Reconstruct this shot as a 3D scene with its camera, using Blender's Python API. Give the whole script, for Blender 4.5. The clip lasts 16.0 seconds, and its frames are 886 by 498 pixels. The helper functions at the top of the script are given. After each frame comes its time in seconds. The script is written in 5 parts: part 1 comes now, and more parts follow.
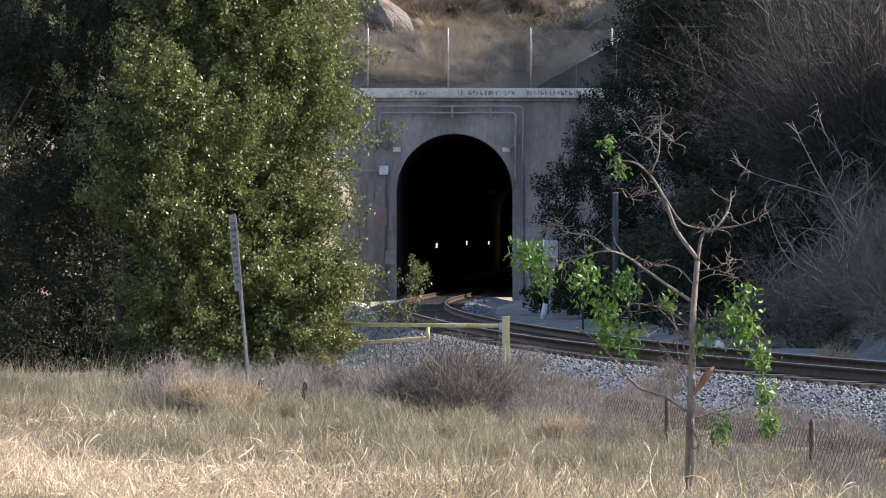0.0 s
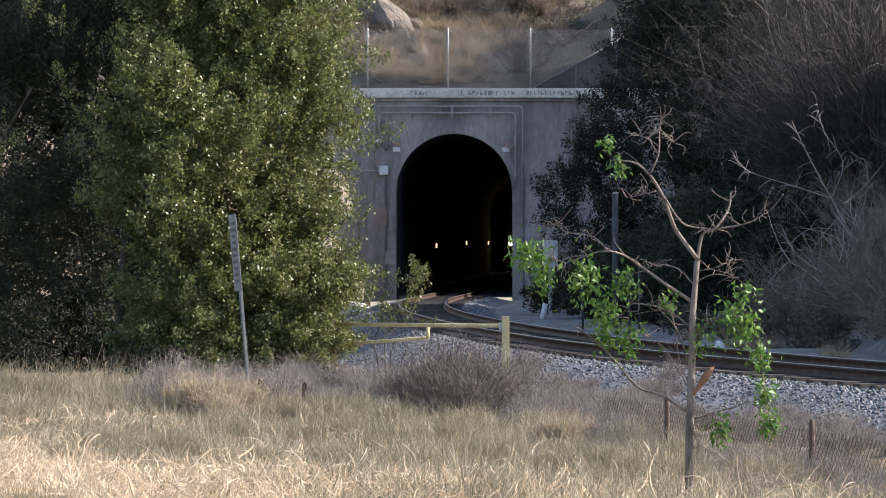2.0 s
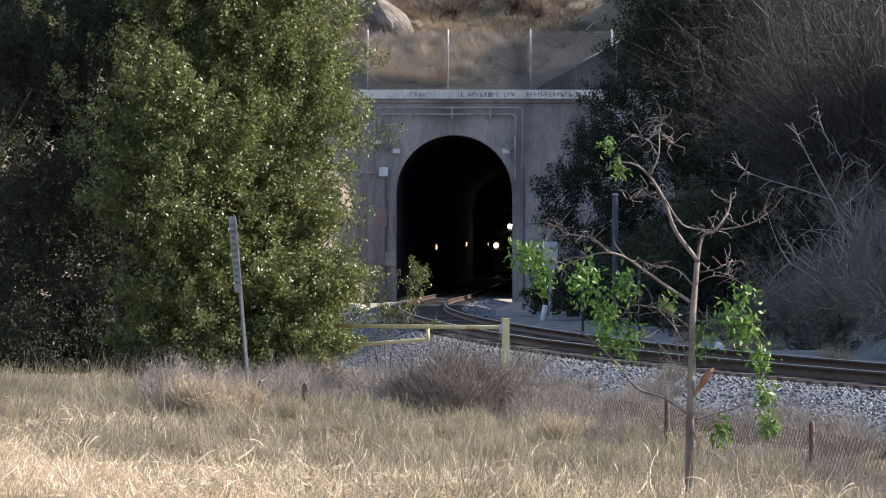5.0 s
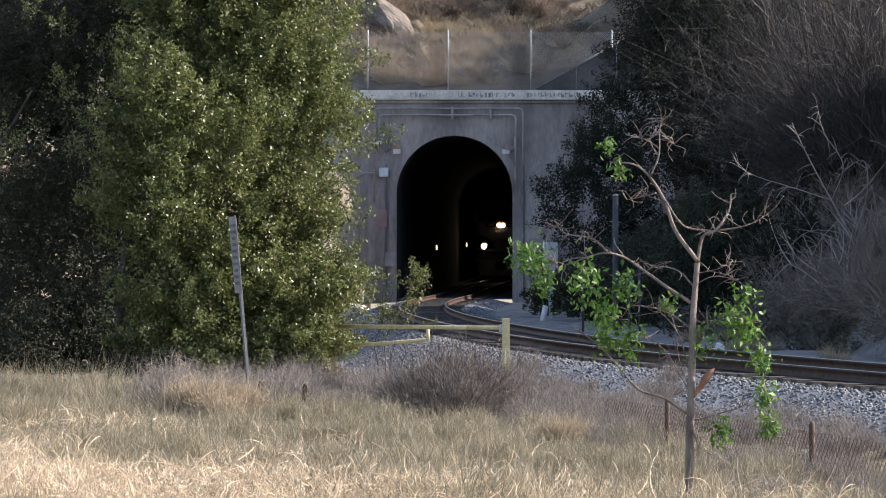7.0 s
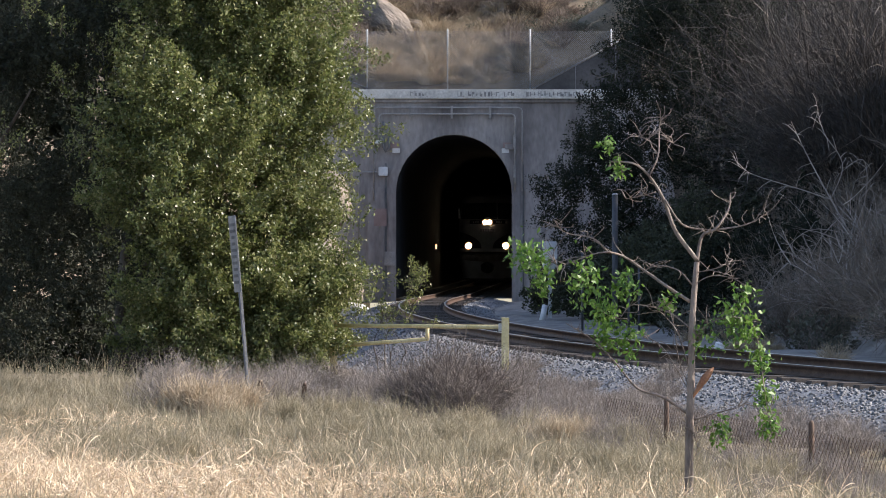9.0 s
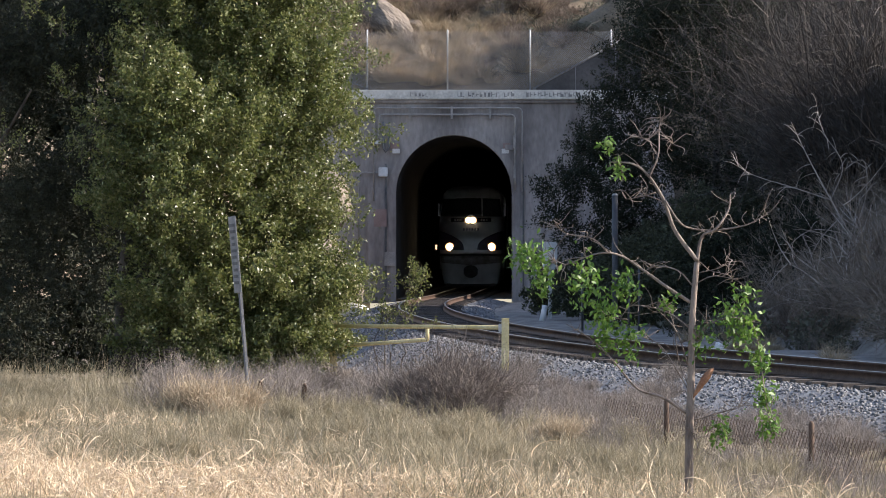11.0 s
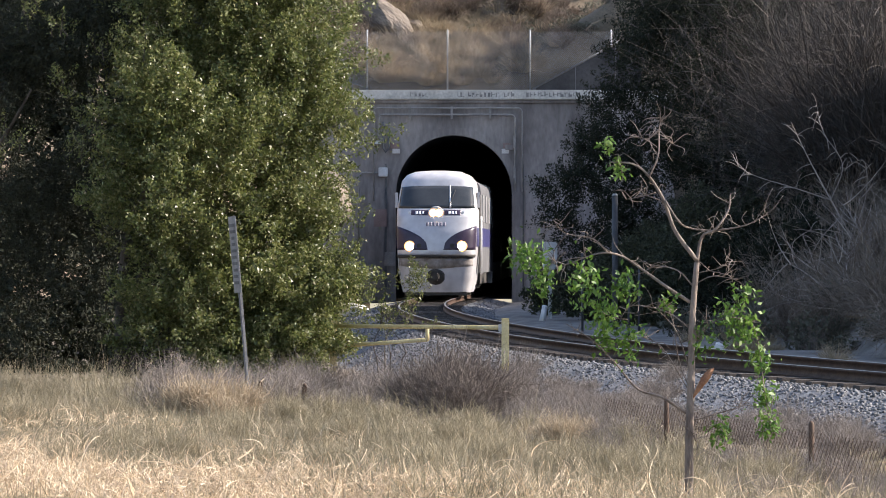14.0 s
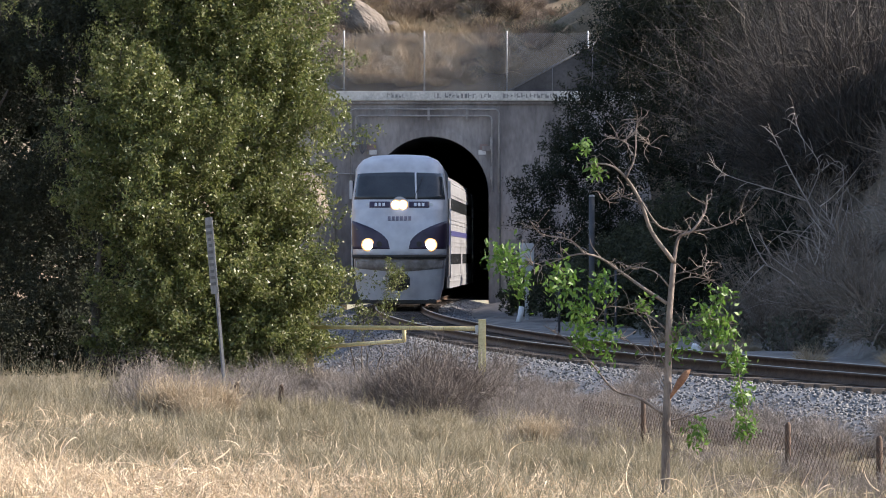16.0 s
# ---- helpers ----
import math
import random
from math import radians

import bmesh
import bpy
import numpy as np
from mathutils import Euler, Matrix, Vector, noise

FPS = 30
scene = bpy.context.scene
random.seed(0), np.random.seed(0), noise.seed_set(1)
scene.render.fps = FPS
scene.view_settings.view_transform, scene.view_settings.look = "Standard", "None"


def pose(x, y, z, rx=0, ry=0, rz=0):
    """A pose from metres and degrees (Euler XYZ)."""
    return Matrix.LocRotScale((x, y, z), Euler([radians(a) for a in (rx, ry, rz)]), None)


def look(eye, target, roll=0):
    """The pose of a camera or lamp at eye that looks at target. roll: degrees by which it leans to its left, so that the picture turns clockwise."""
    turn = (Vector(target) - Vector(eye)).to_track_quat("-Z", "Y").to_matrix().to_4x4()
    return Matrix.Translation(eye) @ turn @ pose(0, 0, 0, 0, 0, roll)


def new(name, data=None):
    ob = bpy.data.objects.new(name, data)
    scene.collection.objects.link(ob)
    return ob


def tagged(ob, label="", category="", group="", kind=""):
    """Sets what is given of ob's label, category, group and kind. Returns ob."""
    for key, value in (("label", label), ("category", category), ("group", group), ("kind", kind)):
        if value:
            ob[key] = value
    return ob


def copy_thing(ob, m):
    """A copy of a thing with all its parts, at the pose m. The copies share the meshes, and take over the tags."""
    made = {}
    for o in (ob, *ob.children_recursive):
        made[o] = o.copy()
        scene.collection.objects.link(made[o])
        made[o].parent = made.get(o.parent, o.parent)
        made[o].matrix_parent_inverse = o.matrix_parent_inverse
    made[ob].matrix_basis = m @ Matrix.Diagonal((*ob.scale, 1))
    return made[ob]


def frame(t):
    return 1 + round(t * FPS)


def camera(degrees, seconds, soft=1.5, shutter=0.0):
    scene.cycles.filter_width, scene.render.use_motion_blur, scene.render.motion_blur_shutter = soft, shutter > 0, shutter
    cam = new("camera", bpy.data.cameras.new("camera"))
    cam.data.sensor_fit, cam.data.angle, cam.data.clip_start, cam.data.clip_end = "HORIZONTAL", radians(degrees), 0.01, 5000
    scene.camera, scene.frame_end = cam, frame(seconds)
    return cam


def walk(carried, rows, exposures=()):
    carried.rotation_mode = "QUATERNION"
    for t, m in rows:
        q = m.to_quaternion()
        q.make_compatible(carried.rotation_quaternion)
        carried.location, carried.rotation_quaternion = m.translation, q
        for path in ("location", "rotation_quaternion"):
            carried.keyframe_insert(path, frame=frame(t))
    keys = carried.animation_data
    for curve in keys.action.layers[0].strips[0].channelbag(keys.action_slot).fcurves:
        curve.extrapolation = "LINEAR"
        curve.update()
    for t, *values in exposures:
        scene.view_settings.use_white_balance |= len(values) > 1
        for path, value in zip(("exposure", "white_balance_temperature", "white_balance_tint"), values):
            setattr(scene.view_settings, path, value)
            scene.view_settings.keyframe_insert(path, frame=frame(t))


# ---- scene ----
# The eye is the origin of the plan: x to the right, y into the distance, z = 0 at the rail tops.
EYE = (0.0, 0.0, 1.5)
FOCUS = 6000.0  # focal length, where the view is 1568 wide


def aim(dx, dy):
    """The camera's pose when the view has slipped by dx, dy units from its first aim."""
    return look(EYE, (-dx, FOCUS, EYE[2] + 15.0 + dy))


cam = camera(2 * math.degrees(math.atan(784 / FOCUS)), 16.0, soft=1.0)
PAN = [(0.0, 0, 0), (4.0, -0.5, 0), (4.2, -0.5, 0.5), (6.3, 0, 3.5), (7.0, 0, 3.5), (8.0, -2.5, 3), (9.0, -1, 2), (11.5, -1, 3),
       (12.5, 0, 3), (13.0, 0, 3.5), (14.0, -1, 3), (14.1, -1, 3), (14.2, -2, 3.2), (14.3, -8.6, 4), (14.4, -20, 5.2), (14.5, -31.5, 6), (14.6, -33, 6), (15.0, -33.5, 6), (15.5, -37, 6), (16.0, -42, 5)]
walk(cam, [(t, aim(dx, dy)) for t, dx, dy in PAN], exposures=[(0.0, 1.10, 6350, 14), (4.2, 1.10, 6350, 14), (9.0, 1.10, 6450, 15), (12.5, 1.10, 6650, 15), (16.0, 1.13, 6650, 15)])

# ---- light ----
SUN = Vector((0.86, 0.09, 0.52)).normalized()
world = bpy.data.worlds.new("sky")
scene.world = world
world.use_nodes = True
sky = world.node_tree.nodes.new("ShaderNodeTexSky")
sky.sky_type = "NISHITA"
sky.sun_disc = False
sky.sun_elevation = math.asin(SUN.z)
sky.sun_rotation = math.atan2(SUN.x, SUN.y)
background = world.node_tree.nodes["Background"]
world.node_tree.links.new(sky.outputs[0], background.inputs[0])
background.inputs[1].default_value = 0.135
sun = new("sun", bpy.data.lights.new("sun", "SUN"))
sun.data.energy, sun.data.angle, sun.data.color = 5.0, radians(0.53), (1.0, 0.93, 0.82)
sun.matrix_world = look(SUN * 300, (0, 0, 0))


# ---- materials ----
def surface(name, a, b, scale=3.0, rough=0.85, metal=0.0, bump=0.3, fine=40.0, island=0.0, c=None, depth=0.02, stretch=(1, 1, 1)):
    """Two colours mixed by broad noise, shaded by fine grain, with relief; island: how far loose pieces differ."""
    m = bpy.data.materials.new(name)
    m.use_nodes = True
    nt = m.node_tree
    bsdf = nt.nodes["Principled BSDF"]
    geo = nt.nodes.new("ShaderNodeTexCoord")
    mp = nt.nodes.new("ShaderNodeMapping")
    mp.inputs["Scale"].default_value = stretch
    nt.links.new(geo.outputs["Object"], mp.inputs[0])
    n1 = nt.nodes.new("ShaderNodeTexNoise")
    n1.inputs["Scale"].default_value, n1.inputs["Detail"].default_value = scale, 6
    n2 = nt.nodes.new("ShaderNodeTexNoise")
    n2.inputs["Scale"].default_value, n2.inputs["Detail"].default_value = fine, 4
    ramp = nt.nodes.new("ShaderNodeValToRGB")
    ramp.color_ramp.elements[0].position, ramp.color_ramp.elements[1].position = 0.35, 0.65
    ramp.color_ramp.elements[0].color, ramp.color_ramp.elements[1].color = (*a, 1), (*b, 1)
    if c:
        e = ramp.color_ramp.elements.new(0.8)
        e.color = (*c, 1)
    for n in (n1, n2):
        nt.links.new(mp.outputs[0], n.inputs["Vector"])
    value = n1.outputs[0]
    if island:
        g = nt.nodes.new("ShaderNodeNewGeometry")
        mix = nt.nodes.new("ShaderNodeMix")
        mix.inputs[0].default_value = island
        nt.links.new(n1.outputs[0], mix.inputs[2])
        nt.links.new(g.outputs["Random Per Island"], mix.inputs[3])
        value = mix.outputs[0]
    nt.links.new(value, ramp.inputs[0])
    grain = nt.nodes.new("ShaderNodeMixRGB")
    grain.blend_type = "OVERLAY"
    grain.inputs[0].default_value = 0.45
    nt.links.new(ramp.outputs[0], grain.inputs[1])
    nt.links.new(n2.outputs[0], grain.inputs[2])
    nt.links.new(grain.outputs[0], bsdf.inputs["Base Color"])
    bsdf.inputs["Roughness"].default_value, bsdf.inputs["Metallic"].default_value = rough, metal
    if bump:
        bp = nt.nodes.new("ShaderNodeBump")
        bp.inputs["Strength"].default_value, bp.inputs["Distance"].default_value = bump, depth
        nt.links.new(n2.outputs[0], bp.inputs["Height"])
        nt.links.new(bp.outputs[0], bsdf.inputs["Normal"])
    return m


def foliage(name, colours, through_light=0.35, gloss=0.45, patchy=0.7, share=0.45):
    """Leaves or blades: one colour per loose piece out of a ramp, some light coming through."""
    m = bpy.data.materials.new(name)
    m.use_nodes = True
    nt = m.node_tree
    bsdf = nt.nodes["Principled BSDF"]
    g = nt.nodes.new("ShaderNodeNewGeometry")
    tc = nt.nodes.new("ShaderNodeTexCoord")
    n1 = nt.nodes.new("ShaderNodeTexNoise")
    n1.inputs["Scale"].default_value, n1.inputs["Detail"].default_value = patchy, 3
    nt.links.new(tc.outputs["Object"], n1.inputs["Vector"])
    mix = nt.nodes.new("ShaderNodeMix")
    mix.inputs[0].default_value = share
    nt.links.new(g.outputs["Random Per Island"], mix.inputs[2])
    nt.links.new(n1.outputs[0], mix.inputs[3])
    ramp = nt.nodes.new("ShaderNodeValToRGB")
    el = ramp.color_ramp.elements
    while len(el) < len(colours):
        el.new(0.5)
    for i, col in enumerate(colours):
        el[i].position, el[i].color = 0.12 + 0.76 * i / (len(colours) - 1), (*col, 1)
    nt.links.new(mix.outputs[0], ramp.inputs[0])
    nt.links.new(ramp.outputs[0], bsdf.inputs["Base Color"])
    bsdf.inputs["Roughness"].default_value = gloss
    tr = nt.nodes.new("ShaderNodeBsdfTranslucent")
    nt.links.new(ramp.outputs[0], tr.inputs[0])
    ms = nt.nodes.new("ShaderNodeMixShader")
    ms.inputs[0].default_value = through_light
    nt.links.new(bsdf.outputs[0], ms.inputs[1])
    nt.links.new(tr.outputs[0], ms.inputs[2])
    nt.links.new(ms.outputs[0], nt.nodes["Material Output"].inputs[0])
    return m


def glow(name, colour, strength):
    m = bpy.data.materials.new(name)
    m.use_nodes = True
    b = m.node_tree.nodes["Principled BSDF"]
    b.inputs["Base Color"].default_value = (*colour, 1)
    b.inputs["Emission Color"].default_value = (*colour, 1)
    b.inputs["Emission Strength"].default_value = strength
    return m


EARTH = surface("dry_earth", (0.10, 0.08, 0.055), (0.19, 0.15, 0.105), 0.6, 0.95, fine=9, bump=0.6, depth=0.05)
BALLAST = surface("ballast_gravel", (0.10, 0.105, 0.115), (0.19, 0.195, 0.205), 5, 0.9, fine=30, bump=0.5, depth=0.03)
DUST = surface("dusty_path_gravel", (0.15, 0.138, 0.125), (0.27, 0.25, 0.228), 1.5, 0.95, fine=25, bump=0.4, depth=0.02)
STONES = surface("ballast_stone", (0.105, 0.107, 0.113), (0.205, 0.205, 0.21), 3, 0.85, fine=25, island=0.8)
CONCRETE = surface("weathered_concrete", (0.135, 0.121, 0.118), (0.325, 0.298, 0.286), 0.5, 0.9, fine=7, bump=0.25, stretch=(1, 1, 0.35), c=(0.27, 0.235, 0.205))
COPING = surface("pale_concrete", (0.40, 0.385, 0.36), (0.56, 0.54, 0.50), 1.2, 0.9, fine=12, bump=0.25)
# near-black colour that stands in for shade on the wing wall
WINGWALL = surface("shade_dark_wall", (0.035, 0.034, 0.036), (0.075, 0.072, 0.074), 0.9, 0.95, fine=8)
# soot, darkened further to put the bore's gloom into the colour
TUNNEL = surface("sooty_unlit_concrete", (0.018, 0.018, 0.020), (0.036, 0.035, 0.036), 0.8, 0.95, fine=6)
ROCK = surface("granite_rock", (0.085, 0.070, 0.058), (0.25, 0.205, 0.165), 1.1, 0.9, fine=5, bump=1.0, depth=0.14)
RAIL = surface("rusty_rail_steel", (0.06, 0.035, 0.025), (0.11, 0.07, 0.05), 6, 0.6, 0.6)
RAILTOP = surface("worn_rail_head", (0.45, 0.43, 0.40), (0.6, 0.58, 0.55), 6, 0.3, 1.0, bump=0.05)
SLEEPER = surface("old_sleeper_timber", (0.04, 0.032, 0.027), (0.085, 0.07, 0.06), 4, 0.95, fine=30)
BARK = surface("grey_bark", (0.055, 0.045, 0.038), (0.125, 0.105, 0.088), 6, 0.9, fine=50, bump=0.7, stretch=(1, 1, 0.3))
SAPBARK = surface("sapling_bark", (0.12, 0.092, 0.076), (0.27, 0.22, 0.185), 7, 0.85, fine=60, bump=0.5, stretch=(1, 1, 0.3))
YELLOW = surface("faded_yellow_paint", (0.48, 0.39, 0.18), (0.62, 0.53, 0.30), 3, 0.6, fine=30, bump=0.1)
GALV = surface("galvanised_steel", (0.32, 0.33, 0.34), (0.48, 0.49, 0.50), 5, 0.5, 0.6, bump=0.05)
WIRE = surface("chain_link_wire", (0.16, 0.16, 0.17), (0.24, 0.24, 0.25), 5, 0.55, 0.3, bump=0.0)
RUSTPOST = surface("rusty_fence_post", (0.05, 0.035, 0.028), (0.12, 0.075, 0.05), 8, 0.9, fine=40)
# grey of the mast and marker posts, darkened to look shaded in the sun
MASTGREY = surface("shade_dark_mast_grey", (0.055, 0.058, 0.066), (0.09, 0.094, 0.102), 3, 0.7, bump=0.05)
STUBRED = surface("torn_red_brown_wood", (0.20, 0.09, 0.05), (0.36, 0.19, 0.11), 9, 0.85, fine=50)
CONDUIT = surface("painted_conduit", (0.20, 0.19, 0.185), (0.30, 0.285, 0.275), 2, 0.7, bump=0.05)
BOXGREY = surface("grey_box_enamel", (0.45, 0.46, 0.47), (0.56, 0.57, 0.58), 3, 0.5, bump=0.05)
SIGNFACE = surface("weathered_sign_back", (0.17, 0.17, 0.175), (0.25, 0.25, 0.25), 6, 0.6, 0.0, bump=0.05)
INK = surface("faded_sign_ink", (0.09, 0.09, 0.095), (0.13, 0.13, 0.13), 6, 0.8, bump=0.0)
GRAFFITI = surface("faded_black_spray", (0.15, 0.145, 0.145), (0.27, 0.26, 0.25), 6, 0.9, bump=0.0)
REDPAINT = surface("faded_red_patch", (0.21, 0.145, 0.135), (0.26, 0.19, 0.175), 2, 0.9, bump=0.1)
WHITEPATCH = surface("white_overpaint", (0.50, 0.48, 0.47), (0.60, 0.58, 0.56), 3, 0.9, bump=0.1)
WHITE = surface("white_plastic", (0.72, 0.72, 0.72), (0.82, 0.82, 0.80), 4, 0.6, bump=0.05)
OAKLEAF = foliage("oak_leaves", [(0.030, 0.040, 0.015), (0.080, 0.102, 0.031), (0.150, 0.178, 0.050), (0.185, 0.190, 0.070), (0.36, 0.36, 0.19)], 0.38, 0.42, 0.55, 0.4)
# darker oak leaves: the neighbour's shade is put into their colour
MIDLEAF = foliage("shade_dark_leaves", [(0.009, 0.012, 0.007), (0.018, 0.022, 0.011), (0.030, 0.036, 0.018), (0.055, 0.060, 0.035)], 0.12, 0.8)
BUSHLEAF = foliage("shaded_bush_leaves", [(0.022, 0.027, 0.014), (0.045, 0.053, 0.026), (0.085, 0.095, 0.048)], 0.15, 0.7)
# oak leaves darkened in colour to stand in for deep shade
DARKLEAF = foliage("shade_dark_oak_leaves", [(0.011, 0.015, 0.009), (0.020, 0.026, 0.014), (0.034, 0.041, 0.020)], 0.15, 0.9)
SAPLEAF = foliage("bright_young_leaves", [(0.06, 0.13, 0.02), (0.11, 0.21, 0.035), (0.20, 0.30, 0.08)], 0.4, 0.48)
BRUSH = foliage("pale_brush_twigs", [(0.11, 0.086, 0.068), (0.20, 0.162, 0.130), (0.34, 0.285, 0.23)], 0.12, 0.8, 0.4)
# thicket twigs, darkened in colour for shade that does not reach them
DARKBRUSH = foliage("shade_dark_thicket_twigs", [(0.030, 0.025, 0.021), (0.060, 0.051, 0.044), (0.14, 0.122, 0.105)], 0.1, 0.85, 0.4)
# pale dead wood, lightened further so shaded stems look sunlit
DEADWOOD = foliage("sun_lightened_dead_stems", [(0.24, 0.205, 0.175), (0.38, 0.33, 0.29), (0.56, 0.50, 0.44)], 0.1, 0.8)
DARKTWIG = foliage("brown_bush_twigs", [(0.08, 0.064, 0.055), (0.135, 0.111, 0.096), (0.23, 0.19, 0.163)], 0.1, 0.8)
GRASS = foliage("dry_green_grass", [(0.10, 0.092, 0.066), (0.20, 0.178, 0.115), (0.34, 0.285, 0.19), (0.50, 0.42, 0.30)], 0.3, 0.7, 1.3, 0.6)
STRAW = foliage("bleached_straw", [(0.42, 0.30, 0.185), (0.66, 0.51, 0.345), (0.84, 0.70, 0.515)], 0.3, 0.6, 2.0, 0.3)
TWIG = foliage("dry_grey_twigs", [(0.125, 0.105, 0.09), (0.20, 0.172, 0.152), (0.31, 0.27, 0.236)], 0.12, 0.8)
HILLGRASS = foliage("golden_hill_grass", [(0.25, 0.19, 0.12), (0.39, 0.31, 0.21), (0.52, 0.43, 0.32)], 0.3, 0.7)
POSTGREY = surface("dull_weathered_steel", (0.13, 0.132, 0.14), (0.20, 0.20, 0.208), 5, 0.7, 0.2, bump=0.05)
HILLBRUSH = foliage("brown_hill_brush", [(0.10, 0.075, 0.06), (0.17, 0.13, 0.105), (0.27, 0.21, 0.16)], 0.15, 0.8)
SAGE = foliage("grey_green_sage", [(0.06, 0.062, 0.042), (0.10, 0.10, 0.07), (0.15, 0.145, 0.105)], 0.2, 0.7)


# ---- building helpers ----
def part(name, bm, material, parent=None, label=""):
    """Links a bmesh as one mesh object, under parent where one is given."""
    me = bpy.data.meshes.new(name)
    bm.to_mesh(me)
    bm.free()
    return place(name, me, material, parent, label)


def place(name, me, material, parent=None, label=""):
    if material and not me.materials:
        me.materials.append(material)
    ob = new(name, me)
    if parent:
        ob.parent = parent
    if label:
        ob["label"] = label
    return ob


def holder(name, m, label, category, group="", kind=""):
    ob = new(name)
    ob.matrix_world = m
    return tagged(ob, label, category, group, kind)


def quads(name, verts, faces, smooth=False):
    """A mesh from arrays of corners and of four-cornered faces."""
    me = bpy.data.meshes.new(name)
    verts, faces = np.asarray(verts, np.float32).reshape(-1, 3), np.asarray(faces, np.int32)
    k = faces.shape[1]
    me.vertices.add(len(verts))
    me.vertices.foreach_set("co", verts.ravel())
    me.loops.add(faces.size)
    me.loops.foreach_set("vertex_index", faces.ravel())
    me.polygons.add(len(faces))
    me.polygons.foreach_set("loop_start", np.arange(0, faces.size, k, dtype=np.int32))
    if smooth:
        me.polygons.foreach_set("use_smooth", np.ones(len(faces), bool))
    me.update(calc_edges=True)
    me.validate()
    return me


def unit(v):
    return v / np.maximum(np.linalg.norm(v, axis=-1, keepdims=True), 1e-9)


def strips(name, base, way, length, bend, width, segs=3, rng=None):
    """Many tapered bent ribbons: blades, twigs."""
    rng = rng or np.random.default_rng(1)
    n = len(base)
    t = np.linspace(0, 1, segs + 1)[None, :, None]
    L = length[:, None, None]
    mid = base[:, None] + way[:, None] * L * t + bend[:, None] * L * t ** 2
    side = unit(np.cross(way, unit(rng.normal(size=(n, 3)))))[:, None] * (width[:, None, None] * (1 - 0.85 * t) / 2)
    v = np.stack([mid - side, mid + side], axis=2).reshape(n, -1, 3)
    k = np.arange(segs)
    f = np.stack([2 * k, 2 * k + 1, 2 * k + 3, 2 * k + 2], axis=1)[None] + (np.arange(n) * 2 * (segs + 1))[:, None, None]
    return quads(name, v, f.reshape(-1, 4))


def curls(name, base, a, length, turn, width, segs=6, rng=None):
    """Many ribbons that curl evenly through the angle turn."""
    n = len(base)
    b = unit(np.cross(a, unit(rng.normal(size=(n, 3)))))
    t = np.linspace(0, 1, segs + 1)[None, :, None]
    L, w = length[:, None, None], turn[:, None, None]
    mid = base[:, None] + L / w * (a[:, None] * np.sin(w * t) + b[:, None] * (1 - np.cos(w * t)))
    side = unit(np.cross(a, b) + 0.5 * b)[:, None] * (width[:, None, None] * (1 - 0.7 * t) / 2)
    v = np.stack([mid - side, mid + side], axis=2).reshape(n, -1, 3)
    k = np.arange(segs)
    f = np.stack([2 * k, 2 * k + 1, 2 * k + 3, 2 * k + 2], axis=1)[None] + (np.arange(n) * 2 * (segs + 1))[:, None, None]
    return quads(name, v, f.reshape(-1, 4))


def leaves(name, centres, size, rng, aspect=0.55, up=0.2):
    """Many loose pointed leaves, each folded slightly along its rib."""
    n = len(centres)
    a = unit(rng.normal(size=(n, 3)) + np.array((0, 0, up)))
    b = unit(np.cross(a, rng.normal(size=(n, 3))))
    c = np.cross(a, b)
    s = size[:, None]
    v = np.stack([centres - a * s / 2, centres + b * s * aspect / 2 + c * s * 0.08 - a * s * 0.05, centres + a * s / 2, centres - b * s * aspect / 2 + c * s * 0.08 - a * s * 0.05], axis=1)
    return quads(name, v, np.arange(4 * n).reshape(n, 4))


def box(bm, x0, y0, z0, x1, y1, z1, bevel=0.0):
    made = bmesh.ops.create_cube(bm, size=1.0, matrix=Matrix.Translation(((x0 + x1) / 2, (y0 + y1) / 2, (z0 + z1) / 2)) @ Matrix.Diagonal((x1 - x0, y1 - y0, z1 - z0, 1)))
    if bevel:
        edges = list({e for v in made["verts"] for e in v.link_edges})
        bmesh.ops.bevel(bm, geom=edges, offset=bevel, segments=2, affect="EDGES")
    return bm


def boxed(x0, y0, z0, x1, y1, z1, bevel=0.0):
    return box(bmesh.new(), x0, y0, z0, x1, y1, z1, bevel)


def tube(bm, points, radii, sides=8, cap=True):
    """A tapered tube along points."""
    pts = [Vector(p) for p in points]
    rings = []
    ref = None
    for i, p in enumerate(pts):
        d = (pts[min(i + 1, len(pts) - 1)] - pts[max(i - 1, 0)]).normalized()
        if ref is None:
            ref = d.orthogonal().normalized()
        ref = (ref - d * ref.dot(d)).normalized()
        q = d.cross(ref)
        r = radii[i] if isinstance(radii, (list, tuple)) else radii
        rings.append([bm.verts.new(p + (ref * math.cos(a) + q * math.sin(a)) * r) for a in [2 * math.pi * k / sides for k in range(sides)]])
    for a, b in zip(rings, rings[1:]):
        for k in range(sides):
            f = bm.faces.new((a[k], a[(k + 1) % sides], b[(k + 1) % sides], b[k]))
            f.smooth = True
    if cap:
        bm.faces.new(rings[0][::-1])
        bm.faces.new(rings[-1])
    return bm


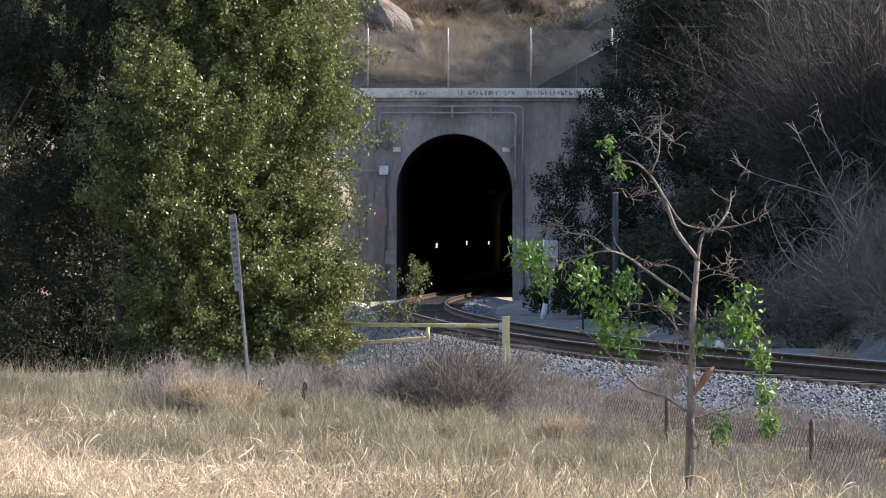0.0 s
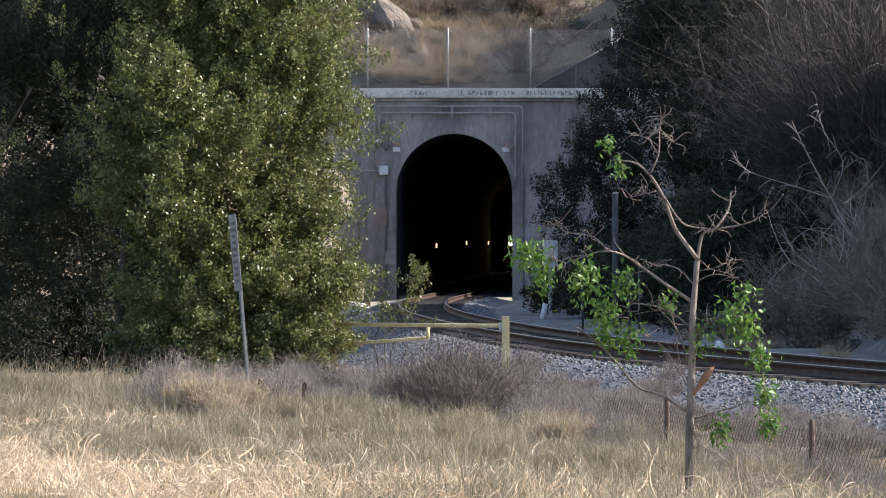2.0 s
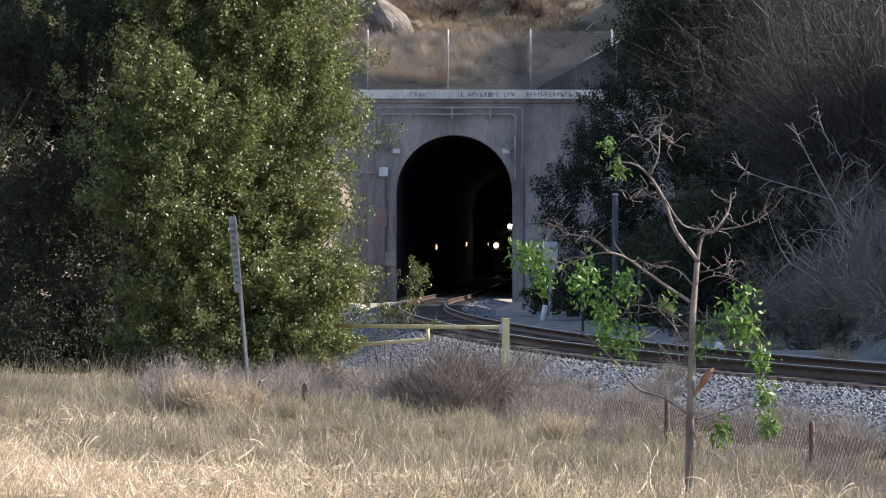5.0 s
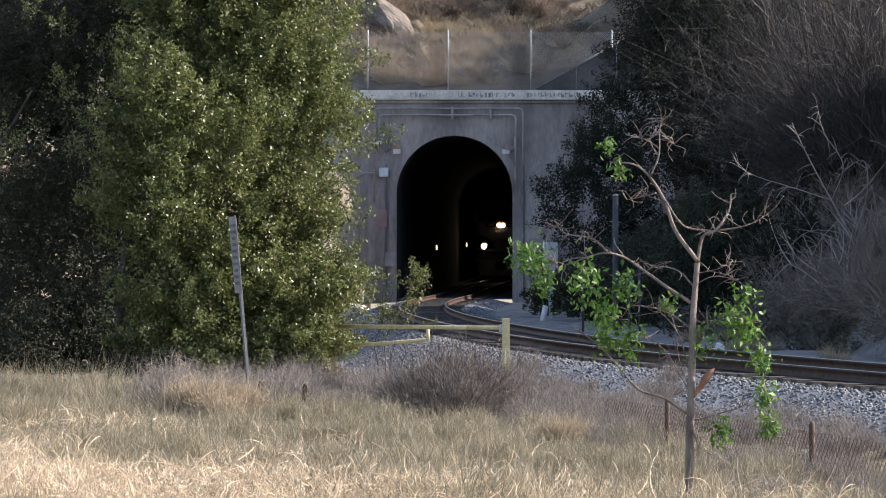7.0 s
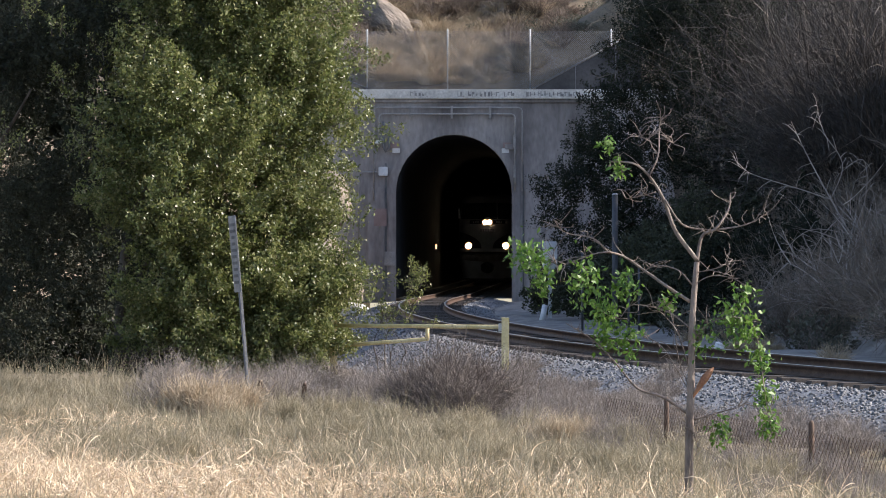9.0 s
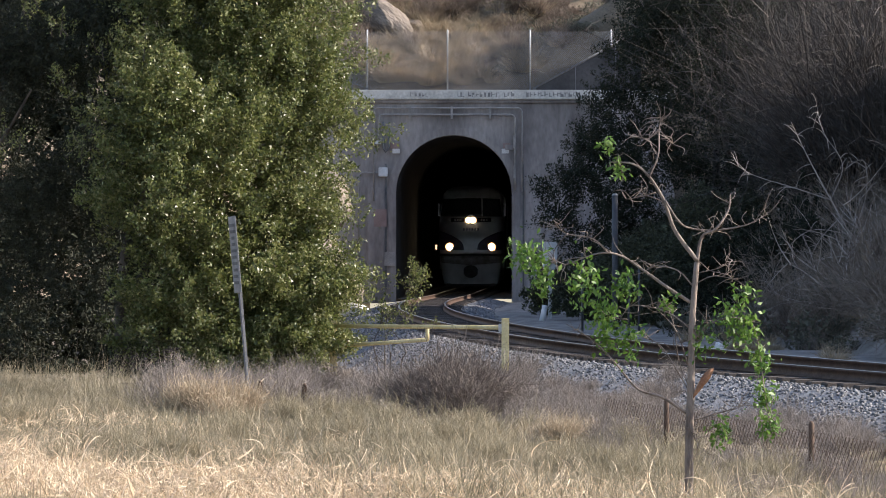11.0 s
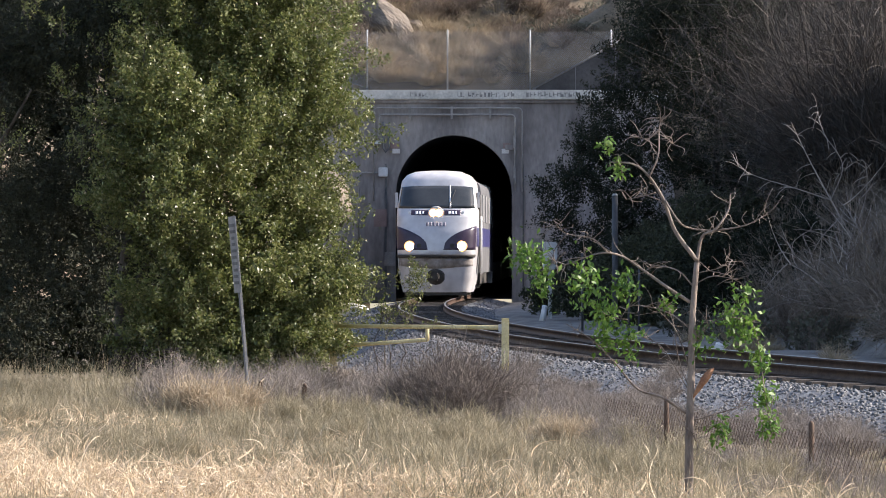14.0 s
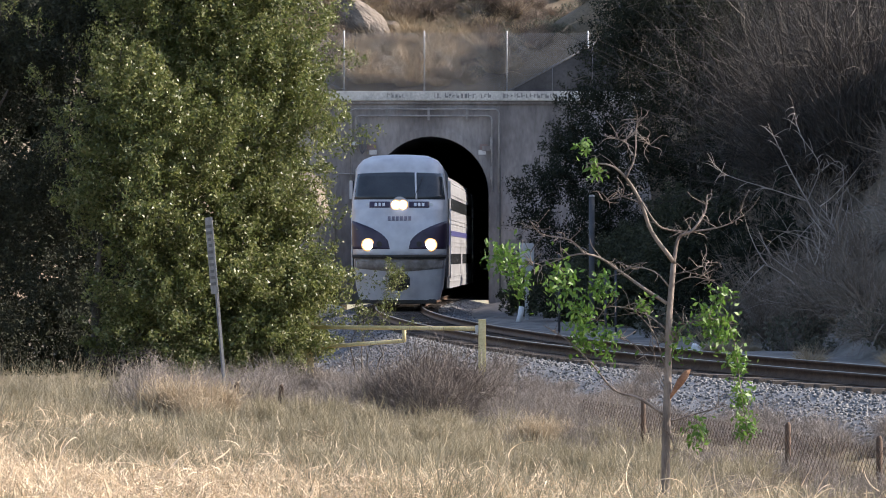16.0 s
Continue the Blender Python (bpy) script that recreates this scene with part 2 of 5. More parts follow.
def smooth_line(points, steps=4):
    """Catmull-Rom through points."""
    p = [Vector(q) for q in points]
    p = [p[0] * 2 - p[1]] + p + [p[-1] * 2 - p[-2]]
    out = []
    for i in range(1, len(p) - 2):
        for k in range(steps):
            t = k / steps
            out.append(0.5 * (2 * p[i] + (p[i + 1] - p[i - 1]) * t + (2 * p[i - 1] - 5 * p[i] + 4 * p[i + 1] - p[i + 2]) * t * t + (3 * p[i] - p[i - 1] - 3 * p[i + 1] + p[i + 2]) * t ** 3))
    out.append(p[-2])
    return out


# ---- the railway's line ----
PORTAL_Y, BEND_Y, RADIUS, SLANT = 146.0, 132.0, 375.0, 0.05


def track_x(y):
    u = np.maximum(BEND_Y - np.asarray(y, float), 0.0)
    return 0.5 + SLANT * (np.asarray(y, float) - PORTAL_Y) + u ** 2 / (2 * RADIUS) + np.maximum(66.0 - np.asarray(y, float), 0.0) ** 2 / 400


def track_turn(y):
    """The slope dx/dy of the line."""
    return SLANT - np.maximum(BEND_Y - np.asarray(y, float), 0.0) / RADIUS - np.maximum(66.0 - np.asarray(y, float), 0.0) / 200


def track_z(y):
    """The line climbs gently inside the tunnel."""
    return 0.005 * np.maximum(np.asarray(y, float) - PORTAL_Y, 0.0)


def rough(x, y, size, seed=0.0):
    """Cheap smooth unevenness from a few sines, about -1 to 1."""
    a = np.sin(x / size * 2.1 + 1.3 * np.sin(y / size * 1.7 + seed) + seed) + np.sin(y / size * 2.7 + 1.1 * np.sin(x / size * 2.3 + seed * 2) + 2 * seed)
    return a / 2


def ground_z(x, y):
    x, y = np.asarray(x, float), np.asarray(y, float)
    base = np.interp(y, [-400, -20, 10, 17, 24, 31, 45, 60, 80, 110], [-1.2, -0.3, -0.15, -0.12, -0.30, -0.50, -0.60, -0.82, -0.9, -0.75])
    base = base + 0.10 * rough(x, y, 2.2, 0.7) + 0.03 * rough(x, y, 0.9, 2.1)
    base = base - 0.035 * np.clip(x, -9, 1.5) * np.interp(y, [10, 24, 50, 62], [0, 1, 1, 0])
    off = x - track_x(np.minimum(y, PORTAL_Y))
    # ballast bed, then the level shoulder beyond the line
    bed = np.interp(off, [-3.3, -1.75, 1.75, 2.6], [0.0, 1.0, 1.0, 0.55])
    z = base + (-0.22 - base) * bed
    far = np.clip((off - 2.2) / 0.8, 0, 1)
    z = z + (-0.30 + 0.05 * rough(x, y, 2.0, 1.0) - z) * far * np.clip((y - 20) / 30, 0, 1)
    # banks on both sides of the cutting
    toe_r = np.interp(y, [0, 40, 60, 90, 130, 146], [60, 10, 5.0, 6.4, 6.2, 5.0])
    rise = np.clip(off - toe_r, 0, None)
    # right crest raised out of view, y 66 to 120, shading the bank
    z = z + np.minimum(rise * 0.9, np.interp(y, [66, 80, 110, 120], [8.5, 11.5, 11.5, 8.5]) + np.minimum(rise, 90) * 0.03) * (1 + 0.10 * rough(x, y, 2.5, 3.0)) * np.clip((y - 20) / 40, 0, 1)
    toe_l = np.interp(y, [0, 70, 100, 128, 146], [200, 60, 14, 6.0, 4.2])
    rise = np.clip(-off - toe_l, 0, None)
    z = z + np.minimum(rise * 1.1, 7 + np.minimum(rise, 90) * 0.03) * (1 + 0.12 * rough(x, y, 1.8, 4.0))
    # the hill over the tunnel
    up = np.clip(y - PORTAL_Y, 0, None)
    hill = 8.35 + np.minimum(up * 0.62, 18 + up * 0.12) + 0.35 * rough(x, y, 2.4, 5.0) * np.clip(up / 3, 0, 1)
    # knoll right of the portal, added to keep sun off the arch
    hill = hill + np.clip((x - 3.8) * 0.9, 0, 5.0) * np.exp(-((y - 148.2) / 1.9) ** 2)
    return np.where(y > PORTAL_Y + 0.45, np.maximum(hill, z), z)


# ---- ground ----
def build_ground():
    xs = np.unique(np.concatenate([np.linspace(-900, -60, 16), np.linspace(-60, -14, 24), np.linspace(-14, 22, 150), np.linspace(22, 80, 30), np.linspace(80, 900, 16)]))
    ys = np.unique(np.concatenate([np.linspace(-600, 0, 14), np.linspace(0, 70, 170), np.linspace(70, 146.4, 150), np.linspace(146.5, 180, 60), np.linspace(180, 1500, 30)]))
    X, Y = np.meshgrid(xs, ys)
    Z = ground_z(X, Y)
    nx = len(xs)
    i, j = np.meshgrid(np.arange(nx - 1), np.arange(len(ys) - 1))
    a = (j * nx + i).ravel()
    f = np.stack([a, a + 1, a + nx + 1, a + nx], axis=1)
    cx, cy = X.ravel()[f].mean(1), Y.ravel()[f].mean(1)
    zmin, zmax = Z.ravel()[f].min(1), Z.ravel()[f].max(1)
    bore = (np.abs(cx - track_x(cy)) < 3.6) & (cy > 145.9) & (zmin < 8.0)
    f = f[~bore]
    me = quads("ground", np.stack([X, Y, Z], -1), f, True)
    me.materials.append(EARTH)
    me.materials.append(BALLAST)
    me.materials.append(DUST)
    off = cx[~bore] - track_x(cx[~bore] * 0 + cy[~bore])
    me.polygons.foreach_set("material_index", np.where((cy[~bore] > 20) & (cy[~bore] < 146.45), np.where((off > -3.4) & (off < 2.4), 1, np.where((off >= 2.4) & (off < 6.0) & (cy[~bore] > 55), 2, 0)), 0).astype(np.int32))
    tagged(new("ground", me), "dry brown earth with a raised grey ballast bed", "ground", kind="structure")


build_ground()


def build_track():
    track = holder("railway_track", Matrix(), "single railway track with rusty rails curving out of a tunnel", "railway track")
    ys = np.concatenate([np.linspace(-40, 30, 10), np.linspace(32, 150, 90), np.linspace(153, 330, 40)])
    for side in (-0.7525, 0.7525):
        c = [(float(track_x(y) + side * math.cos(track_turn(y))), float(y + side * math.sin(-track_turn(y)))) for y in ys]
        for name, prof, mat_ in (("rail", [(-0.07, -0.16), (0.07, -0.16), (0.07, -0.145), (0.012, -0.12), (0.012, -0.045), (0.036, -0.035), (0.036, -0.004), (-0.036, -0.004), (-0.036, -0.035), (-0.012, -0.045), (-0.012, -0.12), (-0.07, -0.145)], RAIL),
                                ("rail_head", [(-0.03, -0.004), (0.03, -0.004), (0.026, 0.0), (-0.026, 0.0)], RAILTOP)):
            v, f = [], []
            k = len(prof)
            for n, (x, y) in enumerate(c):
                v += [(x + px, y, pz + float(track_z(y))) for px, pz in prof]
                if n:
                    f += [((n - 1) * k + q, (n - 1) * k + (q + 1) % k, n * k + (q + 1) % k, n * k + q) for q in range(k)]
            place(name, quads(name, v, f), mat_, track, "worn shining rail head" if name == "rail_head" else "")
    bm = boxed(-1.3, -0.115, -0.33, 1.3, 0.115, -0.155, 0.012)
    me = bpy.data.meshes.new("sleeper")
    bm.to_mesh(me)
    bm.free()
    y = 38.0
    while y < 185:
        ob = place("sleeper", me, SLEEPER, track)
        ob.matrix_basis = pose(float(track_x(y)), y, float(track_z(y)) + random.uniform(-0.012, 0.008), 0, 0, -math.degrees(math.atan(float(track_turn(y)))) + random.uniform(-1, 1))
        y += 0.53
    return track


build_track()


def build_stones():
    """Loose ballast on the bed and its shoulders."""
    rng = np.random.default_rng(4)
    n = 30000
    y = 36 + 110 * rng.random(n) ** 1.7
    off = np.where(rng.random(n) < 0.75, rng.uniform(-3.6, -0.9, n), rng.uniform(-0.6, 2.5, n))
    x = track_x(y) + off
    s = rng.uniform(0.011, 0.026, n)
    z = ground_z(x, y) + s * 0.35
    cube = np.array([(a, b, c) for a in (-1, 1) for b in (-1, 1) for c in (-1, 1)], float) * 0.75
    jit = rng.normal(size=(n, 8, 3)) * 0.28
    ang = rng.random(n) * 6.28
    rot = np.zeros((n, 3, 3))
    rot[:, 0, 0], rot[:, 0, 1], rot[:, 1, 0], rot[:, 1, 1], rot[:, 2, 2] = np.cos(ang), -np.sin(ang), np.sin(ang), np.cos(ang), 0.8
    v = np.einsum("nij,nkj->nki", rot, cube[None] + jit) * s[:, None, None] + np.stack([x, y, z], -1)[:, None]
    f = np.array([(0, 1, 3, 2), (4, 6, 7, 5), (0, 4, 5, 1), (2, 3, 7, 6), (0, 2, 6, 4), (1, 5, 7, 3)])
    me = quads("ballast_stones", v, (f[None] + 8 * np.arange(n)[:, None, None]).reshape(-1, 4))
    tagged(place("ballast_stones", me, STONES), "loose grey crushed ballast stones along the track", "ballast", kind="stuff")


build_stones()

# ---- tunnel and portal ----
BORE_HALF, SPRING, CROWN = 2.5, 4.34, 6.84


def bore_outline(half=BORE_HALF, extra=0.0, n=20):
    """The opening's outline from its foot at one side over the crown to the other."""
    pts = [(-half - extra, -0.35), (-half - extra, 2.0), (-half - extra, SPRING)]
    pts += [(-(half + extra) * math.cos(a), SPRING + (CROWN - SPRING + extra) * math.sin(a)) for a in [math.pi * k / n for k in range(1, n)]]
    return pts + [(half + extra, SPRING), (half + extra, 2.0), (half + extra, -0.35)]


def build_portal():
    wall = holder("tunnel_portal", Matrix.Translation((0.5, PORTAL_Y, 0)), "tall weathered concrete tunnel portal with an arched opening", "tunnel portal")
    left, right, top = -8.2, 9.5, 8.37
    out = bore_outline()
    bm = bmesh.new()
    fronts, backs = [], []
    for y, keep in ((0.0, fronts), (0.9, backs)):
        inner = [bm.verts.new((x, y, z)) for x, z in out]
        n = len(inner)
        outer = []
        for k, (x, z) in enumerate(out):
            if k < 3:
                outer.append(bm.verts.new((left, y, z if k else -0.6)))
            elif k >= n - 3:
                outer.append(bm.verts.new((right, y, z if k < n - 1 else -0.6)))
            else:
                u = (k - 2) / (n - 5)
                outer.append(bm.verts.new((left + (right - left) * u, y, top)))
        keep += [inner, outer]
    n = len(out)
    tops = [bm.verts.new((left, 0, top)), bm.verts.new((right, 0, top)), bm.verts.new((left, 0.9, top)), bm.verts.new((right, 0.9, top))]
    for k in range(n - 1):
        bm.faces.new((fronts[0][k], fronts[1][k], fronts[1][k + 1], fronts[0][k + 1]))
        bm.faces.new((backs[0][k + 1], backs[1][k + 1], backs[1][k], backs[0][k]))
        bm.faces.new((fronts[0][k], fronts[0][k + 1], backs[0][k + 1], backs[0][k]))
        bm.faces.new((fronts[1][k + 1], fronts[1][k], backs[1][k], backs[1][k + 1]))
    bmesh.ops.recalc_face_normals(bm, faces=bm.faces)
    part("headwall", bm, CONCRETE, wall)
    part("coping", boxed(left - 0.1, -0.22, 8.37, right + 0.1, 1.0, 8.78, 0.03), COPING, wall, "pale concrete coping with faded spray scrawl")
    part("cornice", boxed(left, -0.10, 8.22, right, -0.002, 8.367, 0.02), CONCRETE, wall)
    # a raised ring round the opening, and pilasters
    bm = bmesh.new()
    a = bore_outline(extra=0.004)
    b = bore_outline(extra=0.34)
    rows = []
    for (x0, z0), (x1, z1) in zip(a, b):
        rows.append([bm.verts.new(p) for p in ((x0, -0.002, z0), (x0, -0.06, z0), (x1, -0.06, z1), (x1, -0.002, z1))])
    for r, s in zip(rows, rows[1:]):
        for q in range(3):
            bm.faces.new((r[q], r[q + 1], s[q + 1], s[q]))
    bmesh.ops.recalc_face_normals(bm, faces=bm.faces)
    part("arch_ring", bm, CONCRETE, wall)
    for x in (-3.75, 3.05):
        part("pilaster", boxed(x, -0.12, -0.4, x + 0.75, -0.002, 4.6, 0.03), CONCRETE, wall)
    # conduits round the arch
    for inset, r in ((0.0, 0.032), (0.28, 0.036)):
        x0, x1, zt = -3.45 + inset * 0.8, 2.78 - inset * 1.1 + 0.15, 8.0 - inset
        pts = [(x0, -0.17, 4.0 if not inset else 6.2), (x0, -0.17, zt - 0.15), (x0 + 0.05, -0.17, zt - 0.05), (x0 + 0.15, -0.17, zt), (x1 - 0.15, -0.17, zt), (x1 - 0.05, -0.17, zt - 0.05), (x1, -0.17, zt - 0.15), (x1, -0.17, 4.4)]
        part("conduit", tube(bmesh.new(), pts, r), CONDUIT, wall, "pale painted pipe clipped to the concrete")
    part("conduit", tube(bmesh.new(), [(-3.05, -0.17, 7.4), (-3.05, -0.17, 6.3), (-2.95, -0.17, 6.1), (-2.8, -0.17, 6.3), (-2.8, -0.17, 7.0)], 0.05), INK, wall, "dark looped cable")
    for x, z in ((-1.9, 7.75), (-0.1, 7.75), (1.55, 7.75), (2.6, 6.5), (2.6, 5.2), (-3.45, 6.8)):
        part("pipe_clip", boxed(x - 0.05, -0.24, z - 0.22, x + 0.05, -0.05, z + 0.32, 0.01), CONDUIT, wall)
    for x in (-2.93, 2.98):
        part("joint", boxed(x - 0.03, -0.012, 0.2, x + 0.03, -0.002, 5.6), INK, wall, "dark open joint in the concrete")
    part("ledge", boxed(3.1, -0.16, 4.6, 4.6, -0.002, 4.72, 0.02), CONCRETE, wall)
    part("junction_box", boxed(-3.42, -0.24, 6.45, -3.12, -0.1, 6.6, 0.02), BOXGREY, wall, "small grey enamelled box")
    for x, w in ((-2.75, 0.4), (2.1, 0.34)):
        part("paint_patch", boxed(x, -0.068, 6.27, x + w, -0.0615, 6.5), REDPAINT, wall, "faded red painted patch")
    part("junction_box", boxed(-3.25, -0.22, 5.05, -2.85, -0.003, 5.45, 0.03), BOXGREY, wall, "small grey enamelled box")
    part("conduit", tube(bmesh.new(), [(-4.1, -0.15, 1.5), (-4.1, -0.15, 5.1), (-3.95, -0.15, 5.22), (-3.26, -0.15, 5.22)], 0.035), CONDUIT, wall)
    for x, z, w, h in ((-3.45, 2.9, 0.55, 0.75), ):
        part("paint_patch", boxed(x, -0.128, z, x + w, -0.121, z + h), REDPAINT, wall, "faded red painted patch")
    for x, z in ((-2.65, 6.05), (2.05, 6.05)):
        part("paint_patch", boxed(x, -0.07, z, x + 0.32, -0.062, z + 0.2), WHITEPATCH, wall, "pale overpainted patch")
    for x, z, w, h in ((-3.0, 1.2, 0.45, 0.6), (3.4, 5.0, 0.8, 0.5), (3.2, 1.9, 0.5, 0.5), (2.2, 6.2, 0.5, 0.22)):
        part("paint_patch", boxed(x, -0.131, z, x + w, -0.122, z + h), CONDUIT if z < 4 else CONCRETE, wall)
    rng = random.Random(5)
    for x0, x1 in ((-1.9, -1.2), (0.15, 0.45), (0.6, 2.0), (2.15, 2.6), (3.1, 5.3)):
        x = x0
        while x < x1:
            w = rng.uniform(0.05, 0.12)
            part("scrawl", boxed(x, -0.226, 8.47 + rng.uniform(0, 0.05), x + w * 0.5, -0.221, 8.66 + rng.uniform(-0.06, 0.05)), GRAFFITI, wall)
            part("scrawl", boxed(x, -0.227, 8.47 + rng.choice((0, 0.09, 0.16)), x + w + 0.04, -0.222, 8.50 + rng.choice((0.0, 0.09, 0.16))), GRAFFITI, wall)
            x += w + rng.uniform(0.05, 0.12)
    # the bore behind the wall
    bore = holder("tunnel_bore", Matrix.Translation((0.5, PORTAL_Y, 0)), "sooty concrete lining of the railway tunnel, darkened to look unlit", "tunnel", kind="structure")
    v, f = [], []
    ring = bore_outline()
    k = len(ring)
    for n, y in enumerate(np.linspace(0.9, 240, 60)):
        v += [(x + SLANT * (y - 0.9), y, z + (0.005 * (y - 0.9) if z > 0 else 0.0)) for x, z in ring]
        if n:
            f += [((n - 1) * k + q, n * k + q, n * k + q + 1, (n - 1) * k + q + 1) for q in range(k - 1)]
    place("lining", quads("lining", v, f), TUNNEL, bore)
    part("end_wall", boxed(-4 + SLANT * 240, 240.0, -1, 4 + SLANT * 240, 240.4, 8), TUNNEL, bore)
    v, f = [], []
    for n, y in enumerate(np.linspace(0.0, 240, 60)):
        v += [(-2.5 + SLANT * y, y, -0.22 + 0.005 * y), (2.5 + SLANT * y, y, -0.22 + 0.005 * y)]
        if n:
            f.append((2 * n - 2, 2 * n - 1, 2 * n + 1, 2 * n))
    place("tunnel_floor", quads("tunnel_floor", v, f), BALLAST, bore)
    # small wall lamps in the bore
    for y, z in ((176.5, 2.12), (212.8, 2.42), (250.7, 2.58)):
        x = float(track_x(y)) - 2.35
        lamp = holder("tunnel_lamp", Matrix.Translation((x, y, z)), "small glowing marker lamp on the tunnel wall", "lamp", "tunnel lamps")
        part("lamp_body", boxed(-0.14, 0.0, -0.18, 0.03, 0.16, 0.18, 0.02), TUNNEL, lamp)
        part("lens", boxed(-0.04, -0.03, -0.12, 0.04, -0.003, 0.12, 0.012), MARKER, lamp, "glowing narrow lens")


MARKER = glow("marker_lamp_glow", (1.0, 0.62, 0.34), 1.0)
build_portal()


def chain_link(width, height, pitch, radius):
    """Crossed wires filling a panel in the xz plane from the origin."""
    v, f = [], []
    for lean in (1, -1):
        c = -height
        while c < width:
            x0, z0, x1, z1 = c, 0.0, c + height, height
            if x0 < 0:
                z0, x0 = -x0, 0.0
            if x1 > width:
                z1, x1 = z1 - (x1 - width), width
            if z1 > z0:
                if lean < 0:
                    x0, x1 = width - x0, width - x1
                o = 0.003 * lean
                n = len(v)
                for x, z in ((x0, z0), (x1, z1)):
                    v += [(x - radius, o, z + radius * lean), (x + radius, o, z - radius * lean), (x, o - radius * 1.6, z)]
                f += [(n + a, n + b, n + b + 3, n + a + 3) for a, b in ((0, 1), (1, 2), (2, 0))]
            c += pitch * 1.414
    return quads("chain_link", v, f)


def fence_panel(a, b, height, pitch, radius, post_r, post_mat, label, group, name="chain_link_fence", rail=True, last=False, mesh_top=None, first=True):
    a, b = Vector(a), Vector(b)
    d = b - a
    m = Matrix.Translation(a) @ pose(0, 0, 0, 0, 0, math.degrees(math.atan2(d.y, d.x)))
    w = math.hypot(d.x, d.y)
    fence = holder(name, m, label, "fence", group)
    for x in ((0.0,) if first else ()) + ((w,) if last else ()):
        part("post", tube(bmesh.new(), [(x, 0, -0.35 + (d.z if x else 0)), (x, 0, height), (x, 0, height + 0.03)], [post_r, post_r, post_r * 0.5], 10), post_mat, fence)
    if rail:
        part("top_rail", tube(bmesh.new(), [(0, 0, height - 0.06), (w, 0, height - 0.06)], 0.018), post_mat, fence)
    ob = place("chain_link_mesh", chain_link(w, mesh_top or height - 0.08, pitch, radius), WIRE if post_mat is GALV else RUSTPOST, fence)
    ob.location = (0, -post_r - 0.01, 0.02)


def build_fences():
    # along the headwall's top
    xs = [-6.6, -3.25, 0.22, 3.79, 7.3, 10.4]
    for k in range(len(xs) - 1):
        fence_panel((xs[k], PORTAL_Y + 0.6, 8.78), (xs[k + 1], PORTAL_Y + 0.6, 8.78), 2.62, 0.06, 0.0035, 0.035, GALV, "galvanised chain-link fence panel on the portal's coping", "portal fence panels", last=k == len(xs) - 2, rail=False)
    for x0, z0, x1, z1 in ((3.9, 8.85, 7.6, 10.9), (-4.6, 9.4, -3.2, 8.85)):
        rail = holder("stair_handrail", Matrix.Translation((0, PORTAL_Y + 0.4, 0)), "sloping galvanised handrail above the portal", "handrail")
        part("rail_pipe", tube(bmesh.new(), [(x0, 0, z0), (x1, 0, z1)], 0.025), POSTGREY, rail)
        for u in (0.03, 0.5, 0.97):
            x, z = x0 + (x1 - x0) * u, z0 + (z1 - z0) * u
            part("stanchion", tube(bmesh.new(), [(x, 0, 8.77), (x, 0, z)], 0.015), POSTGREY, rail)
    # added slab whose dark colour stands in for the shade above the portal
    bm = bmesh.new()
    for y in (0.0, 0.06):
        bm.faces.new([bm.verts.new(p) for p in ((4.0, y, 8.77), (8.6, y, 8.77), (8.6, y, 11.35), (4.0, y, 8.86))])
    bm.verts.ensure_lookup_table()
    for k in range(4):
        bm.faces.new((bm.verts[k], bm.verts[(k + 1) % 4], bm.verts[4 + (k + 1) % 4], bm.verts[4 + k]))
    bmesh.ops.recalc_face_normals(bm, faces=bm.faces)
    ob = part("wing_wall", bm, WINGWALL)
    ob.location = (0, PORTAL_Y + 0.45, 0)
    tagged(ob, "sloping wall above the portal, shade put into its dark colour", "wall")
    # old fence at the field's edge
    pts = [(1.85, 37.9), (2.36, 35.7), (3.33, 30.6), (3.83, 28.2), (4.4, 25.7)]
    for p, q in zip(pts, pts[1:]):
        z = float(ground_z(*p))
        fence_panel((*p, z - 0.05), (*q, z - 0.05), 0.0 - z + 0.06, 0.07, 0.002, 0.027, RUSTPOST, "old rusty chain-link fence half hidden in dry grass", "field fence panels", rail=False, last=q == pts[-1], first=p != pts[0])


build_fences()


